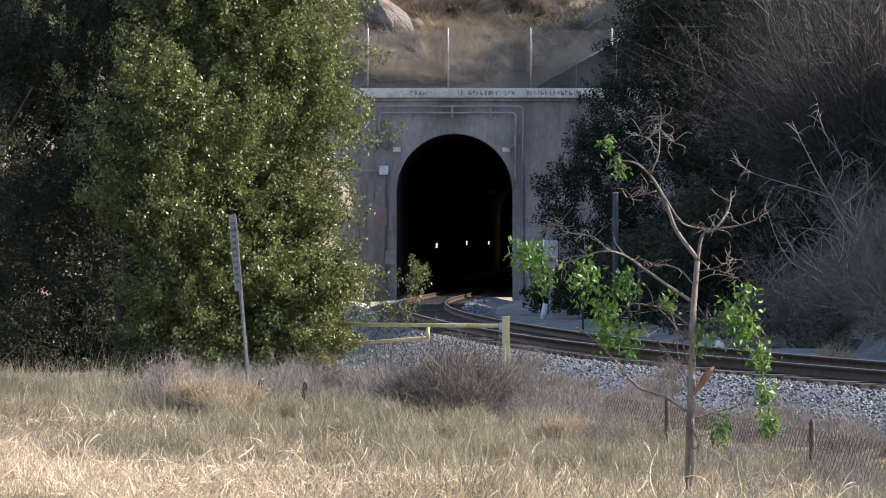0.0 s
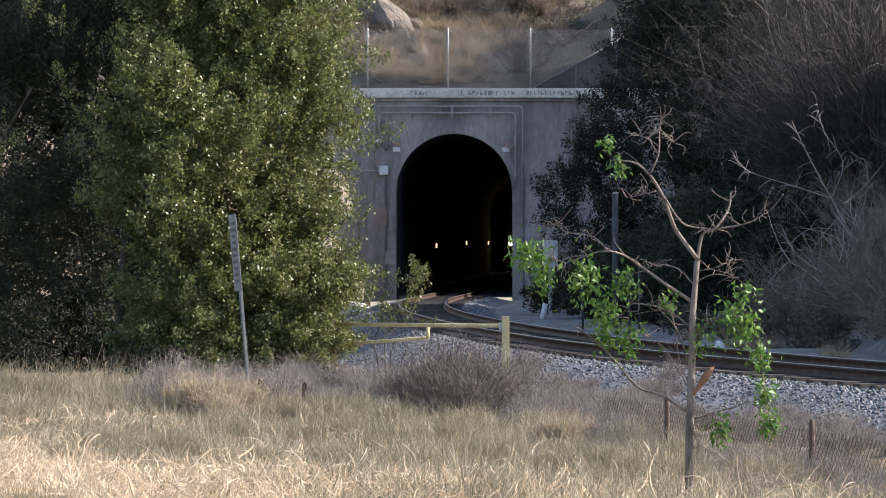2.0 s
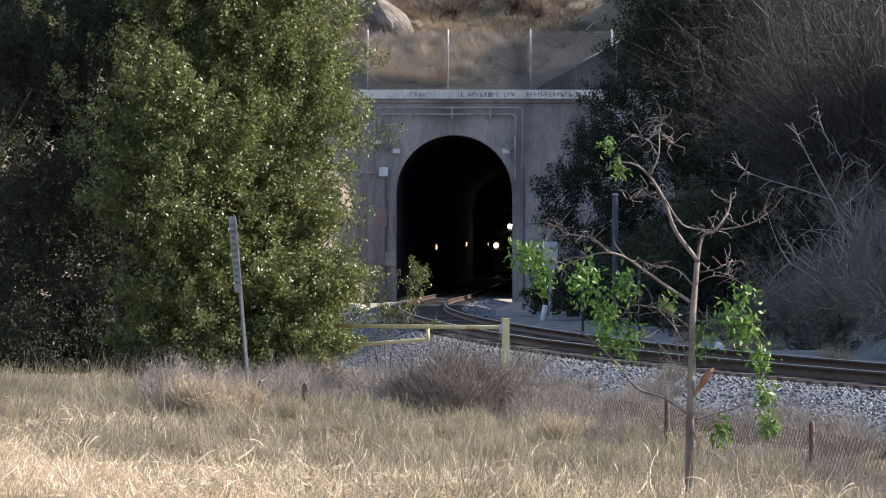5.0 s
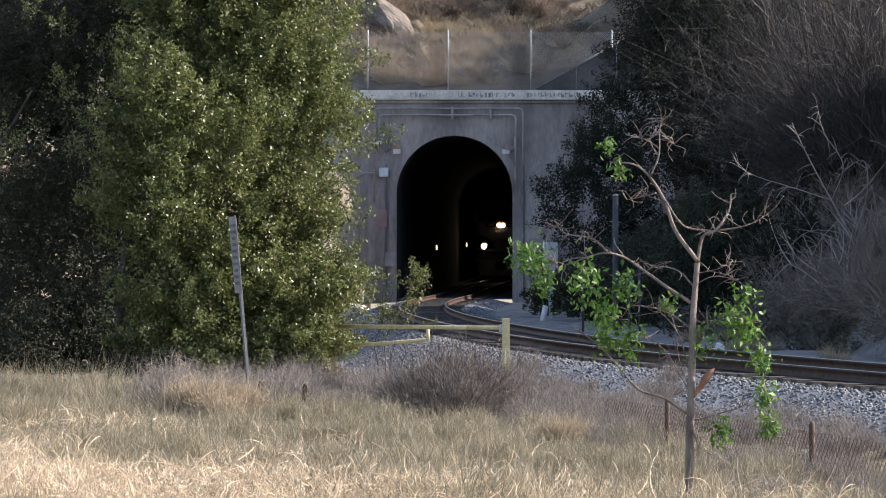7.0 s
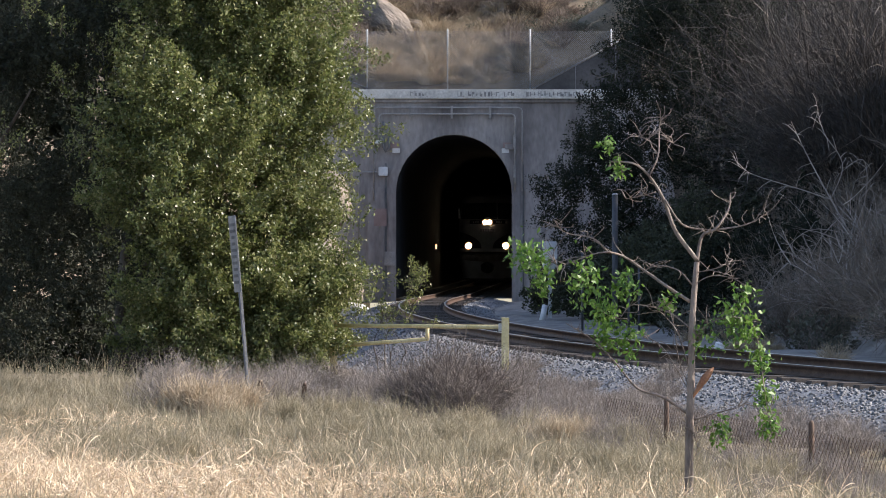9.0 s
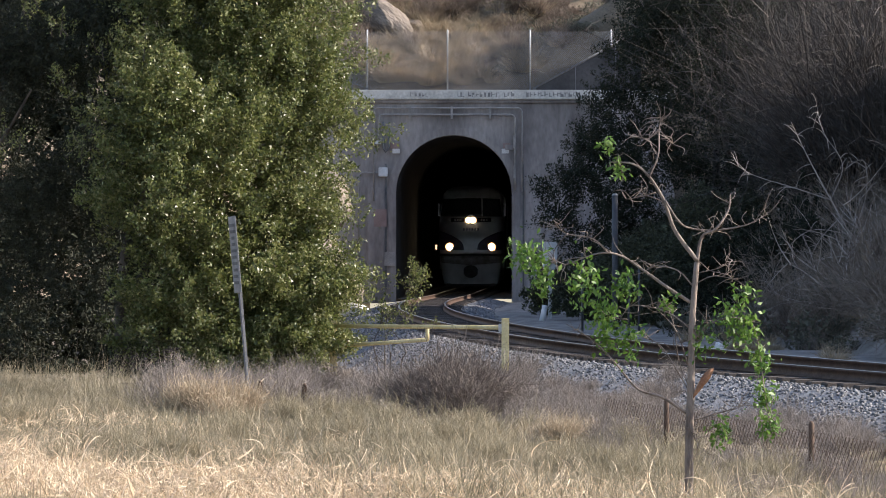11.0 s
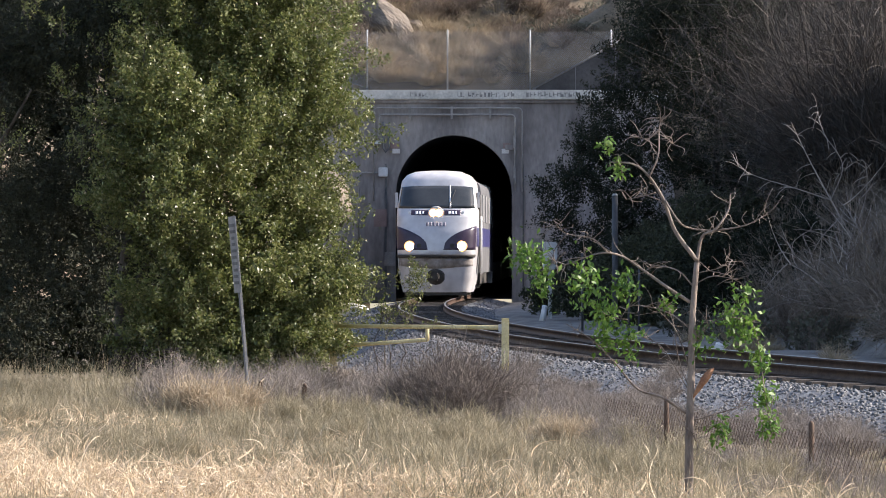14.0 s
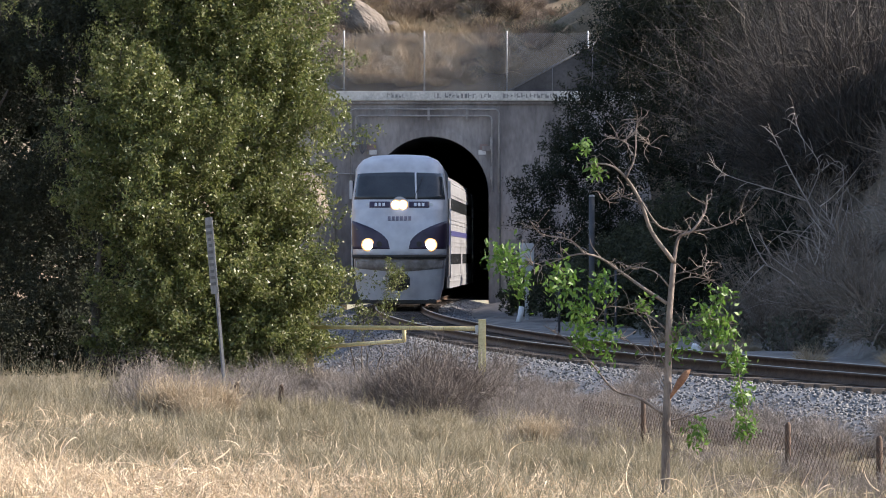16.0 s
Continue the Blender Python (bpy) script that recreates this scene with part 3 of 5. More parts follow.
# ---- trees and shrubs ----
def crown_points(blobs, clumps, per, spread, rng, inner=0.55):
    """Leaf places: clumps near the skin of overlapping rounded masses, each clump an uneven upward spray."""
    blobs = np.array(blobs, float)
    vol = (blobs[:, 3] * blobs[:, 4] * blobs[:, 5]) ** 0.67
    pick = rng.choice(len(blobs), clumps, p=vol / vol.sum())
    # boughs first, then sprays gathered round them, with gaps between
    boughs = max(clumps // 13, 6)
    pick = rng.choice(len(blobs), boughs, p=vol / vol.sum())
    d = unit(rng.normal(size=(boughs, 3)))
    r = rng.uniform(inner, 1.0, boughs)[:, None] * (1 + 0.14 * np.sin(d[:, :1] * 7 + d[:, 2:] * 9 + pick[:, None]))
    tip = blobs[pick, :3] + d * r * blobs[pick, 3:]
    own = rng.integers(0, boughs, clumps)
    d = d[own]
    reach = np.minimum(spread * 1.5, 0.26 * blobs[pick, 3:].min(1))[own][:, None]
    c = tip[own] + rng.normal(size=(clumps, 3)) * reach * np.array((1.0, 1.0, 0.8))
    n = rng.poisson(per, clumps).clip(5)
    k = np.repeat(np.arange(clumps), n)
    axis = unit(d * 0.8 + np.array((0, 0, 0.55)) + rng.normal(size=(clumps, 3)) * 0.45)
    along = rng.random(len(k))[:, None] ** 0.8
    p = c[k] + axis[k] * along * spread * 1.9 + rng.normal(size=(len(k), 3)) * spread * (0.42 - 0.24 * along)
    return p, c


def tree(name, base, blobs, clumps, per, spread, leaf, material, label, limbs, trunk_r, seed, inner=0.55, aspect=0.55):
    rng = np.random.default_rng(seed)
    t = holder(name, Matrix.Translation(base), label, "tree")
    p, c = crown_points(blobs, clumps, per, spread, rng, inner)
    p = p[p[:, 2] + base[2] > ground_z(p[:, 0] + base[0], p[:, 1] + base[1]) + 0.04]
    me = leaves("crown", p, leaf * rng.uniform(0.6, 1.25, len(p)), rng, aspect)
    place("crown", me, material, t)["kind"] = "stuff"
    for k in range(limbs):
        a = 6.28 * k / limbs + rng.uniform(-0.4, 0.4)
        tip = c[rng.integers(len(c))] * 0.9
        mid = np.array((0.3 * math.cos(a), 0.3 * math.sin(a), tip[2] * 0.4)) + tip * 0.15
        pts = smooth_line([(0.1 * math.cos(a), 0.1 * math.sin(a), -0.3), (0.22 * math.cos(a), 0.22 * math.sin(a), 0.5), tuple(mid), tuple(tip)], 5)
        part("trunk" if k == 0 else "limb", tube(bmesh.new(), pts, [trunk_r * (1 - 0.9 * i / (len(pts) - 1)) for i in range(len(pts))], 8), BARK, t)
    return t


def shrub_mesh(name, twigs, height, spread, rng, width=0.009, droop=0.25, segs=4, wild=0.15):
    """A rounded mass of thin branching twigs rising from one foot."""
    n1 = max(twigs // 6, 8)
    a = rng.random(n1) * 6.283
    lean = rng.random(n1) ** 0.7 * spread
    way = unit(np.stack([np.cos(a) * lean, np.sin(a) * lean, np.ones(n1)], -1))
    L = height * rng.uniform(0.6, 1.05, n1)
    base = np.stack([np.cos(a) * 0.06, np.sin(a) * 0.06, np.zeros(n1) - 0.08], -1)
    bend = rng.normal(size=(n1, 3)) * wild - np.array((0, 0, droop)) * lean[:, None]
    k = rng.integers(0, n1, twigs)
    t = rng.uniform(0.25, 1.0, twigs)[:, None]
    b2 = base[k] + way[k] * L[k][:, None] * t + bend[k] * L[k][:, None] * t * t
    w2 = unit(way[k] + rng.normal(size=(twigs, 3)) * (0.7 + wild) + np.array((0, 0, 0.15)))
    return strips(name, np.concatenate([base, b2]), np.concatenate([way, w2]), np.concatenate([L, height * rng.uniform(0.14, 0.42, twigs)]),
                  np.concatenate([bend, rng.normal(size=(twigs, 3)) * 0.3]), np.concatenate([np.full(n1, width * 2.0), np.full(twigs, width)]), segs, rng)


def scatter(makers, spots, name, label, category, group):
    """Copies of a few shrubs at spots (x, y, size)."""
    done = {}
    for i, (x, y, s) in enumerate(spots):
        k = i % len(makers)
        m = pose(x, y, float(ground_z(x, y)) - 0.03, random.uniform(-6, 6), random.uniform(-6, 6), random.uniform(0, 360)) 
        if k not in done:
            ob = new(name)
            for pn, me, mt in makers[k]:
                place(pn, me, mt, ob)
            tagged(ob, label, category, group)
            done[k] = ob
        else:
            ob = copy_thing(done[k], m)
        ob.matrix_basis = m @ Matrix.Diagonal((s, s, s * random.uniform(0.85, 1.15), 1))


# the broad olive-green oak beside the cutting
oak = tree("oak_tree", (-5.6, 60.0, -0.95), [
    (2.25, -0.6, 2.7, 1.5, 1.6, 1.6), (2.35, -0.8, 1.5, 1.6, 1.5, 1.1), (1.9, -0.9, 0.8, 2.0, 1.5, 0.8), (2.3, -0.5, 4.7, 1.65, 1.6, 1.4), (2.55, -0.3, 6.3, 1.35, 1.5, 1.6),
    (2.0, 0, 8.3, 2.1, 1.8, 1.7), (1.45, -1.2, 2.0, 1.2, 1.3, 1.4), (1.0, -2.0, 4.4, 1.35, 1.2, 1.7), (1.0, -0.2, 6.6, 1.3, 1.5, 1.6), (3.0, -0.9, 0.9, 1.1, 1.0, 0.8), (3.15, -0.9, 2.4, 0.8, 0.8, 0.9), (3.25, -0.9, 1.5, 0.8, 0.8, 0.8)],
    4700, 80, 0.24, 0.074, OAKLEAF, "large olive-green live oak with dense small leaves", 6, 0.17, 11, 0.3, 0.48)
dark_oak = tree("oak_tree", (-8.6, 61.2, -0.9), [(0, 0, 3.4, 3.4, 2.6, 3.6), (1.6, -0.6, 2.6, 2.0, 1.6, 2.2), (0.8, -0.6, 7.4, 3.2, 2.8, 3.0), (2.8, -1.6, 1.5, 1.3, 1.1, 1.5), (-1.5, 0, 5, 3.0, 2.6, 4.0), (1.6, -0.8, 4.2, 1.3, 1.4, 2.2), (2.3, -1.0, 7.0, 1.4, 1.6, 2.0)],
    3000, 64, 0.25, 0.066, MIDLEAF, "oak in its neighbour's shade, leaf colour darkened for that shade", 6, 0.17, 15, 0.35, 0.45)


def sprays(name, owner, spots, seed, leaf=0.055, material=OAKLEAF, reach=0.55, lean=(0.1, -0.2, 1.0)):
    """Loose leafy shoots standing out of a crown: a thin stem with leaves along it, at spots in the tree's own space."""
    rng = np.random.default_rng(seed)
    pts, base, way, long = [], [], [], []
    for x, y, z, size in spots:
        for k in range(5):
            b = np.array((x, y, z)) + rng.normal(size=3) * size * 0.30
            w = unit(np.array(lean) + rng.normal(size=3) * 0.45)
            L = reach * size * 2 * rng.uniform(0.6, 1.2)
            base.append(b), way.append(w), long.append(L)
            t = rng.uniform(0.15, 1.0, 46)[:, None]
            pts.append(b + w * L * t + rng.normal(size=(46, 3)) * 0.075 * (1.25 - t))
    pts = np.concatenate(pts)
    place(name, leaves(name, pts, leaf * rng.uniform(0.6, 1.3, len(pts)), rng, 0.45, 0.4), material, owner)["kind"] = "stuff"
    n = len(base)
    place("shoot", strips("shoot", np.array(base), np.array(way), np.array(long), np.zeros((n, 3)), np.full(n, 0.02), 2, rng), BARK, owner)["kind"] = "stuff"


# shoots in the lighter oak leaf colour so they look sunlit, and loose twigs at the crown's edge
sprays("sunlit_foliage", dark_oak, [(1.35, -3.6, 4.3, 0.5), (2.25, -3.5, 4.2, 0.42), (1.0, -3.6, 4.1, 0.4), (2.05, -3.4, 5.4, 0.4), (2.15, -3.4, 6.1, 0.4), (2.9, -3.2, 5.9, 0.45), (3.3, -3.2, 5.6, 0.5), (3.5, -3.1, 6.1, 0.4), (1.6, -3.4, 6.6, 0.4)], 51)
sprays("outer_foliage", oak, [(3.75, -0.9, 4.75, 0.36), (3.9, -0.9, 5.2, 0.38), (4.1, -0.8, 4.5, 0.3), (3.8, -0.8, 3.9, 0.25), (3.5, -0.9, 3.2, 0.36), (3.7, -0.9, 2.95, 0.32), (3.4, -0.9, 3.6, 0.32), (3.6, -0.9, 2.3, 0.3), (3.8, -0.6, 6.0, 0.4), (3.7, -0.5, 6.8, 0.4), (3.9, -0.9, 2.6, 0.25), (4.05, -0.9, 1.6, 0.25), (4.1, -0.9, 1.0, 0.25)], 52, lean=(0.8, -0.1, 0.45))
young = tree("oak_seedling", (-0.95, 60.5, -0.85), [(0.45, 0, 2.15, 0.28, 0.25, 0.4), (0.12, 0, 1.6, 0.3, 0.25, 0.4)], 16, 26, 0.13, 0.055, OAKLEAF, "slender young oak with sparse grey-green leaves", 4, 0.018, 19, 0.3, 0.45)
sprays("foliage", young, [(0.35, 0, 1.75, 0.46), (0.1, 0, 1.35, 0.46), (0.55, 0, 1.9, 0.4), (0.3, 0, 1.3, 0.4), (-0.1, 0, 1.2, 0.4)], 53, lean=(0.45, 0, 0.9))
# added oak: a dark backdrop behind the gaps in the two crowns
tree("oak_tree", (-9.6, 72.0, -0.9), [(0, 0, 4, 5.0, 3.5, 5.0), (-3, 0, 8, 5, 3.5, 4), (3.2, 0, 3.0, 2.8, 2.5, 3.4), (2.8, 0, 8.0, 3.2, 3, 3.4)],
    1700, 50, 0.4, 0.2, DARKLEAF, "oak behind the olive-green oak, leaf colour darkened for shade", 5, 0.22, 14)
# the dark oaks across the line, their shade put into the leaf colour
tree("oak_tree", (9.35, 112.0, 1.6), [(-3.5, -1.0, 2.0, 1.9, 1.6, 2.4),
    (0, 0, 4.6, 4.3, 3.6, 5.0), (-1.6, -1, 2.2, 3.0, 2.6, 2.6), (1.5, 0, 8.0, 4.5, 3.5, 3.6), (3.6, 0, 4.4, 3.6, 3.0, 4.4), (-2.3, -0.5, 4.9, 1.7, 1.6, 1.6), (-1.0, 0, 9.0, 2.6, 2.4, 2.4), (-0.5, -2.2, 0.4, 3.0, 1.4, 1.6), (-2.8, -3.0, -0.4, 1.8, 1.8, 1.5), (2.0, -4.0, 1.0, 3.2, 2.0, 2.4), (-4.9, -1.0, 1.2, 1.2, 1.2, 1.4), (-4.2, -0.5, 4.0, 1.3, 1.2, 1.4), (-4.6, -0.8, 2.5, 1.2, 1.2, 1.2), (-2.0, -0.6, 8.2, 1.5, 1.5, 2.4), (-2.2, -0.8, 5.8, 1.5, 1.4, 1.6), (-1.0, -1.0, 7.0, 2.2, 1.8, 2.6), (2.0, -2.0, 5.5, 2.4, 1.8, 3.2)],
    5800, 58, 0.30, 0.085, DARKLEAF, "dense oak on the shaded bank beside the portal, shade in its leaf colour", 7, 0.26, 12, 0.4)
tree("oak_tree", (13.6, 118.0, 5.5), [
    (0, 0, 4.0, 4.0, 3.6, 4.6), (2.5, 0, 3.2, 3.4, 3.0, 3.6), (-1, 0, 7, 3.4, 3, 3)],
    900, 52, 0.4, 0.2, DARKLEAF, "oak high on the shaded bank, shade in its leaf colour", 6, 0.24, 13)

# unseen oaks on the crest, added to cast shade over the bank
for x, y, k in ((19.0, 92.0, 17), (17.5, 101.0, 18)):
    tree("oak_tree", (x, y, float(ground_z(x, y))), [(0, 0, 3.0, 3.6, 3.2, 3.2), (-1.5, 0, 4.4, 2.6, 2.4, 2.4), (1.5, 0, 4.2, 2.8, 2.6, 2.4)],
         420, 50, 0.42, 0.22, OAKLEAF, "olive-green oak added out of view on the crest to shade the bank", 5, 0.2, k)
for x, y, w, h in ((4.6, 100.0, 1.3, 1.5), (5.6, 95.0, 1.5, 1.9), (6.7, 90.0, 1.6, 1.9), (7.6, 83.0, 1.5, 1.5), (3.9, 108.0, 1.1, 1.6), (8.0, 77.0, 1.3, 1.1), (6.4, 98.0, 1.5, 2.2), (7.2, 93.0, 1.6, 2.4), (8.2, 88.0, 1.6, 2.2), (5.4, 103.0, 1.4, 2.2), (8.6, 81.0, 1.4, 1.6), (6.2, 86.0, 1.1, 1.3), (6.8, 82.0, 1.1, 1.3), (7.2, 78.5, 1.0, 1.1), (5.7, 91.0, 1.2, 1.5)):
    # lit bushes get lighter leaves; for the others shade is put into the colour
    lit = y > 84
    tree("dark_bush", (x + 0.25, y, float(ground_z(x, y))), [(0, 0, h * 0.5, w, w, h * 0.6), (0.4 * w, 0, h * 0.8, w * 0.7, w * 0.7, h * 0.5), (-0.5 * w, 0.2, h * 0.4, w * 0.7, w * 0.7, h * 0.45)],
         260, 60, 0.2, 0.09, BUSHLEAF if lit else DARKLEAF, "green leafy bush beside the portal" if lit else "leafy bush at the foot of the shaded bank, shade in its leaf colour", 4, 0.05, int(y))["category"] = "bush"


def build_shrubs():
    rng = np.random.default_rng(21)
    dry = [[("brushwood", shrub_mesh("brushwood", 1500, 1.0, 1.25, rng, 0.008, 0.3, 2), TWIG)] for k in range(4)]
    mound = [[("brushwood", shrub_mesh("brushwood", 9000, 1.0, 1.6, rng, 0.008, 0.4, 2), DARKTWIG), ("main_stem", shrub_mesh("main_stem", 10, 0.9, 1.4, rng, 0.014, 0.4, 3), DARKTWIG)]]
    scatter(mound, [(0.0, 45.4, 1.02), (0.38, 45.9, 1.06), (-0.32, 45.0, 0.7), (0.15, 44.6, 0.75)], "dry_bush", "dense rounded grey-brown dry bush", "bush", "dry bushes")
    R = random.Random(3)
    spots = [(-0.75, 51.5, 0.85), (0.35, 52.5, 0.9)]
    for k in range(75):
        y = R.uniform(42, 59)
        spots.append((y * R.uniform(-0.085, 0.025), y, R.choice((0.25, 0.35, 0.45, 0.65)) * R.uniform(0.85, 1.15)))
    for k in range(130):
        y = R.uniform(30, 58)
        x = float(track_x(y)) - R.uniform(2.5, 6.0)
        if 0.015 < x / y < 0.16:
            spots.append((x, y, R.uniform(0.25, 0.5)))
    for k in range(80):
        y = R.uniform(42, 51)
        spots.append((y * R.uniform(-0.065, 0.07), y, R.uniform(0.22, 0.52)))
    for k in range(45):
        y = R.uniform(23.5, 33)
        x = y * R.uniform(0.07, 0.15)
        spots.append((x, y, R.uniform(0.16, 0.32)))
    for k in range(70):
        u = R.random()
        spots.append((1.2 + 3.2 * u + R.gauss(0, 0.45), 40.6 - 14.9 * u + R.uniform(-1.5, 1.5), R.uniform(0.2, 0.42)))
    spots = [q for q in spots if abs(q[0] - 0.1) > 0.75 or not 40.5 < q[1] < 46.5]
    scatter(dry, spots, "dry_shrub", "dry grey leafless shrub at the field's edge", "shrub", "dry field shrubs")
    big = [[("brushwood", shrub_mesh("brushwood", 900, 1.9, 1.3, rng, 0.014, 0.45, 3), BRUSH), ("long_stem", shrub_mesh("long_stem", 10, 2.6, 1.4, rng, 0.022, 0.7, 5), BRUSH)] for k in range(3)]
    spots = []
    for k in range(200):
        y = R.uniform(60, 112)
        x = float(track_x(y)) + R.uniform(5.2, 16)
        if 0.1 < x / y < 0.16:
            spots.append((x, y, R.uniform(0.6, 1.1)))
        elif 0.083 < x / y < 0.1:
            spots.append((x, y, R.uniform(0.35, 0.7)))
    scatter(big, spots, "bank_shrub", "tangled grey leafless brush on the shaded bank", "shrub", "bank brush")
    thicket = [[("brushwood", shrub_mesh("brushwood", 700, 4.2, 0.6, rng, 0.016, 0.3, 4, 0.4), DARKBRUSH), ("long_stem", shrub_mesh("long_stem", 26, 4.6, 0.6, rng, 0.026, 0.3, 6, 0.4), DARKBRUSH)] for k in range(4)]
    spots = []
    for k in range(38):
        y = R.uniform(78, 104)
        spots.append((y * (0.106 + 0.030 * R.random() ** 0.8), y, R.uniform(0.75, 1.2)))
    scatter(thicket, spots, "bare_thicket", "tall grey leafless thicket standing on the shaded bank", "shrub", "bank thickets")
    heath = [[("brushwood", shrub_mesh("brushwood", 1300, 1.1, 0.9, rng, 0.02, 0.2, 2), HILLBRUSH)] for k in range(3)]
    spots = [(-0.6, 152.4, 1.2), (0.4, 152.8, 1.4), (1.2, 153.0, 1.2), (3.4, 152.5, 1.3), (4.2, 152.2, 1.1), (-3.9, 151.6, 1.2)]
    for k in range(60):
        y = R.uniform(147.6, 156)
        spots.append((R.triangular(-7, 9, 2.0), y, R.uniform(0.5, 1.0)))
    scatter(heath, spots, "hill_brush", "brown dry brush on the hill above the portal", "shrub", "hill brush")
    sage = []
    for k in range(3):
        d = unit(rng.normal(size=(420, 3))) * rng.uniform(0.5, 1, (420, 1)) * np.array((0.9, 0.9, 0.6)) + np.array((0, 0, 0.45))
        sage.append([("brushwood", shrub_mesh("brushwood", 200, 0.9, 1.0, rng, 0.015, 0.25, 2), TWIG), ("foliage", leaves("foliage", d, rng.uniform(0.1, 0.24, 420), rng, 0.4, 0.6), SAGE)])
    spots = []
    for k in range(52):
        y = R.uniform(147.5, 155)
        spots.append((R.choice((R.uniform(0.5, 9), R.uniform(-6, 9))), y, R.uniform(0.4, 0.85)))
    for k in range(20):
        y = R.uniform(155, 178)
        spots.append((R.uniform(-0.06, 0.08) * y, y, R.uniform(0.6, 1.5)))
    for k in range(26):
        y = R.uniform(58, 84)
        spots.append((float(track_x(y)) + R.uniform(4.2, 6.5), y, R.uniform(0.4, 0.8)))
    scatter(sage, spots, "sage_shrub", "grey-green sage shrub on the dry slope", "shrub", "slope sage")
    tuft = []
    for k in range(3):
        n = 460
        a = rng.random(n) * 6.283
        way = unit(np.stack([np.cos(a) * 0.7, np.sin(a) * 0.7, np.full(n, 1.0)], -1) + rng.normal(size=(n, 3)) * 0.2)
        base = np.stack([np.cos(a), np.sin(a), np.zeros(n)], -1) * rng.uniform(0, 0.35, (n, 1))
        tuft.append([("tussock", strips("tussock", base, way, rng.uniform(0.5, 1.0, n), rng.normal(size=(n, 3)) * 0.2 - np.array((0, 0, 0.25)), np.full(n, 0.025), 2, rng), HILLGRASS)])
    spots = []
    for k in range(190):
        y = R.uniform(147.1, 155.5)
        spots.append((R.triangular(-6, 6, -0.5), y, R.uniform(0.6, 1.25)))
    for k in range(60):
        y = R.uniform(155, 176)
        spots.append((R.uniform(-0.05, 0.06) * y, y, R.uniform(0.6, 1.5)))
    for k in range(30):
        y = R.uniform(52, 74)
        spots.append((float(track_x(y)) + R.uniform(3.4, 6.5), y, R.uniform(0.25, 0.5)))
    scatter(tuft, spots, "grass_tuft", "golden dry bunch grass on a dry slope", "grass tuft", "hillside grass tufts")


build_shrubs()


def rock(name, at, size, seed, label, turn=0, lean=0):
    bm = bmesh.new()
    bmesh.ops.create_icosphere(bm, subdivisions=4, radius=1.0)
    for v in bm.verts:
        n = noise.noise(v.co * 1.1 + Vector((seed, 0, 0))) * 0.35 + noise.noise(v.co * 3.1 + Vector((0, seed, 0))) * 0.16 + abs(noise.noise(v.co * 6.0 + Vector((seed, seed, 0)))) * 0.14
        c = v.co * (1 + n)
        for a, lim in (((0.8, 0.5, 0.3), 0.75), ((-0.5, -0.8, 0.2), 0.7), ((0.1, -0.3, 0.9), 0.65), ((-0.9, 0.1, 0.3), 0.8)):
            ax = Vector(a).normalized()
            c -= ax * max(c.dot(ax) - lim, 0) * 0.85
        v.co = c
    for f in bm.faces:
        f.smooth = True
    ob = part(name, bm, ROCK)
    ob.matrix_world = pose(*at, 0, lean, turn) @ Matrix.Diagonal((*size, 1))
    bpy.context.view_layer.update()
    return tagged(ob, label, "rock")


def build_rocks():
    rock("boulder", (-2.5, 151.2, 12.2), (1.8, 0.8, 0.75), 1.0, "large leaning granite boulder on the hillside", -30, 36)
    rock("boulder", (-1.5, 151.9, 11.9), (0.8, 0.7, 0.5), 2.0, "pale sloping granite boulder on the hillside", -30)
    rock("boulder", (0.15, 148.4, 9.75), (0.85, 0.6, 0.35), 3.0, "low pale boulder among dry grass")
    rock("boulder", (2.5, 153.2, 12.75), (1.3, 1.0, 0.5), 4.0, "flat pale boulder on the hillside")
    rock("boulder", (-4.85, 140.0, 4.1), (1.05, 1.2, 1.3), 5.0, "brown rock outcrop beside the portal")
    rock("boulder", (-4.2, 136.0, 0.4), (1.0, 1.2, 0.9), 6.0, "pale broken rock at the cutting's foot")
    rock("boulder", (-5.0, 133.0, 1.6), (1.2, 1.4, 1.2), 7.0, "brown rock outcrop in the cutting")
    R = random.Random(8)
    for k in range(16):
        y = R.uniform(112, 142)
        x = float(track_x(y)) - R.uniform(2.6, 4.2)
        s = R.uniform(0.12, 0.35)
        rock("rock", (x, y, float(ground_z(x, y)) + s * 0.2), (s, s, s * 0.7), R.uniform(0, 50), "pale broken rock beside the track")


build_rocks()


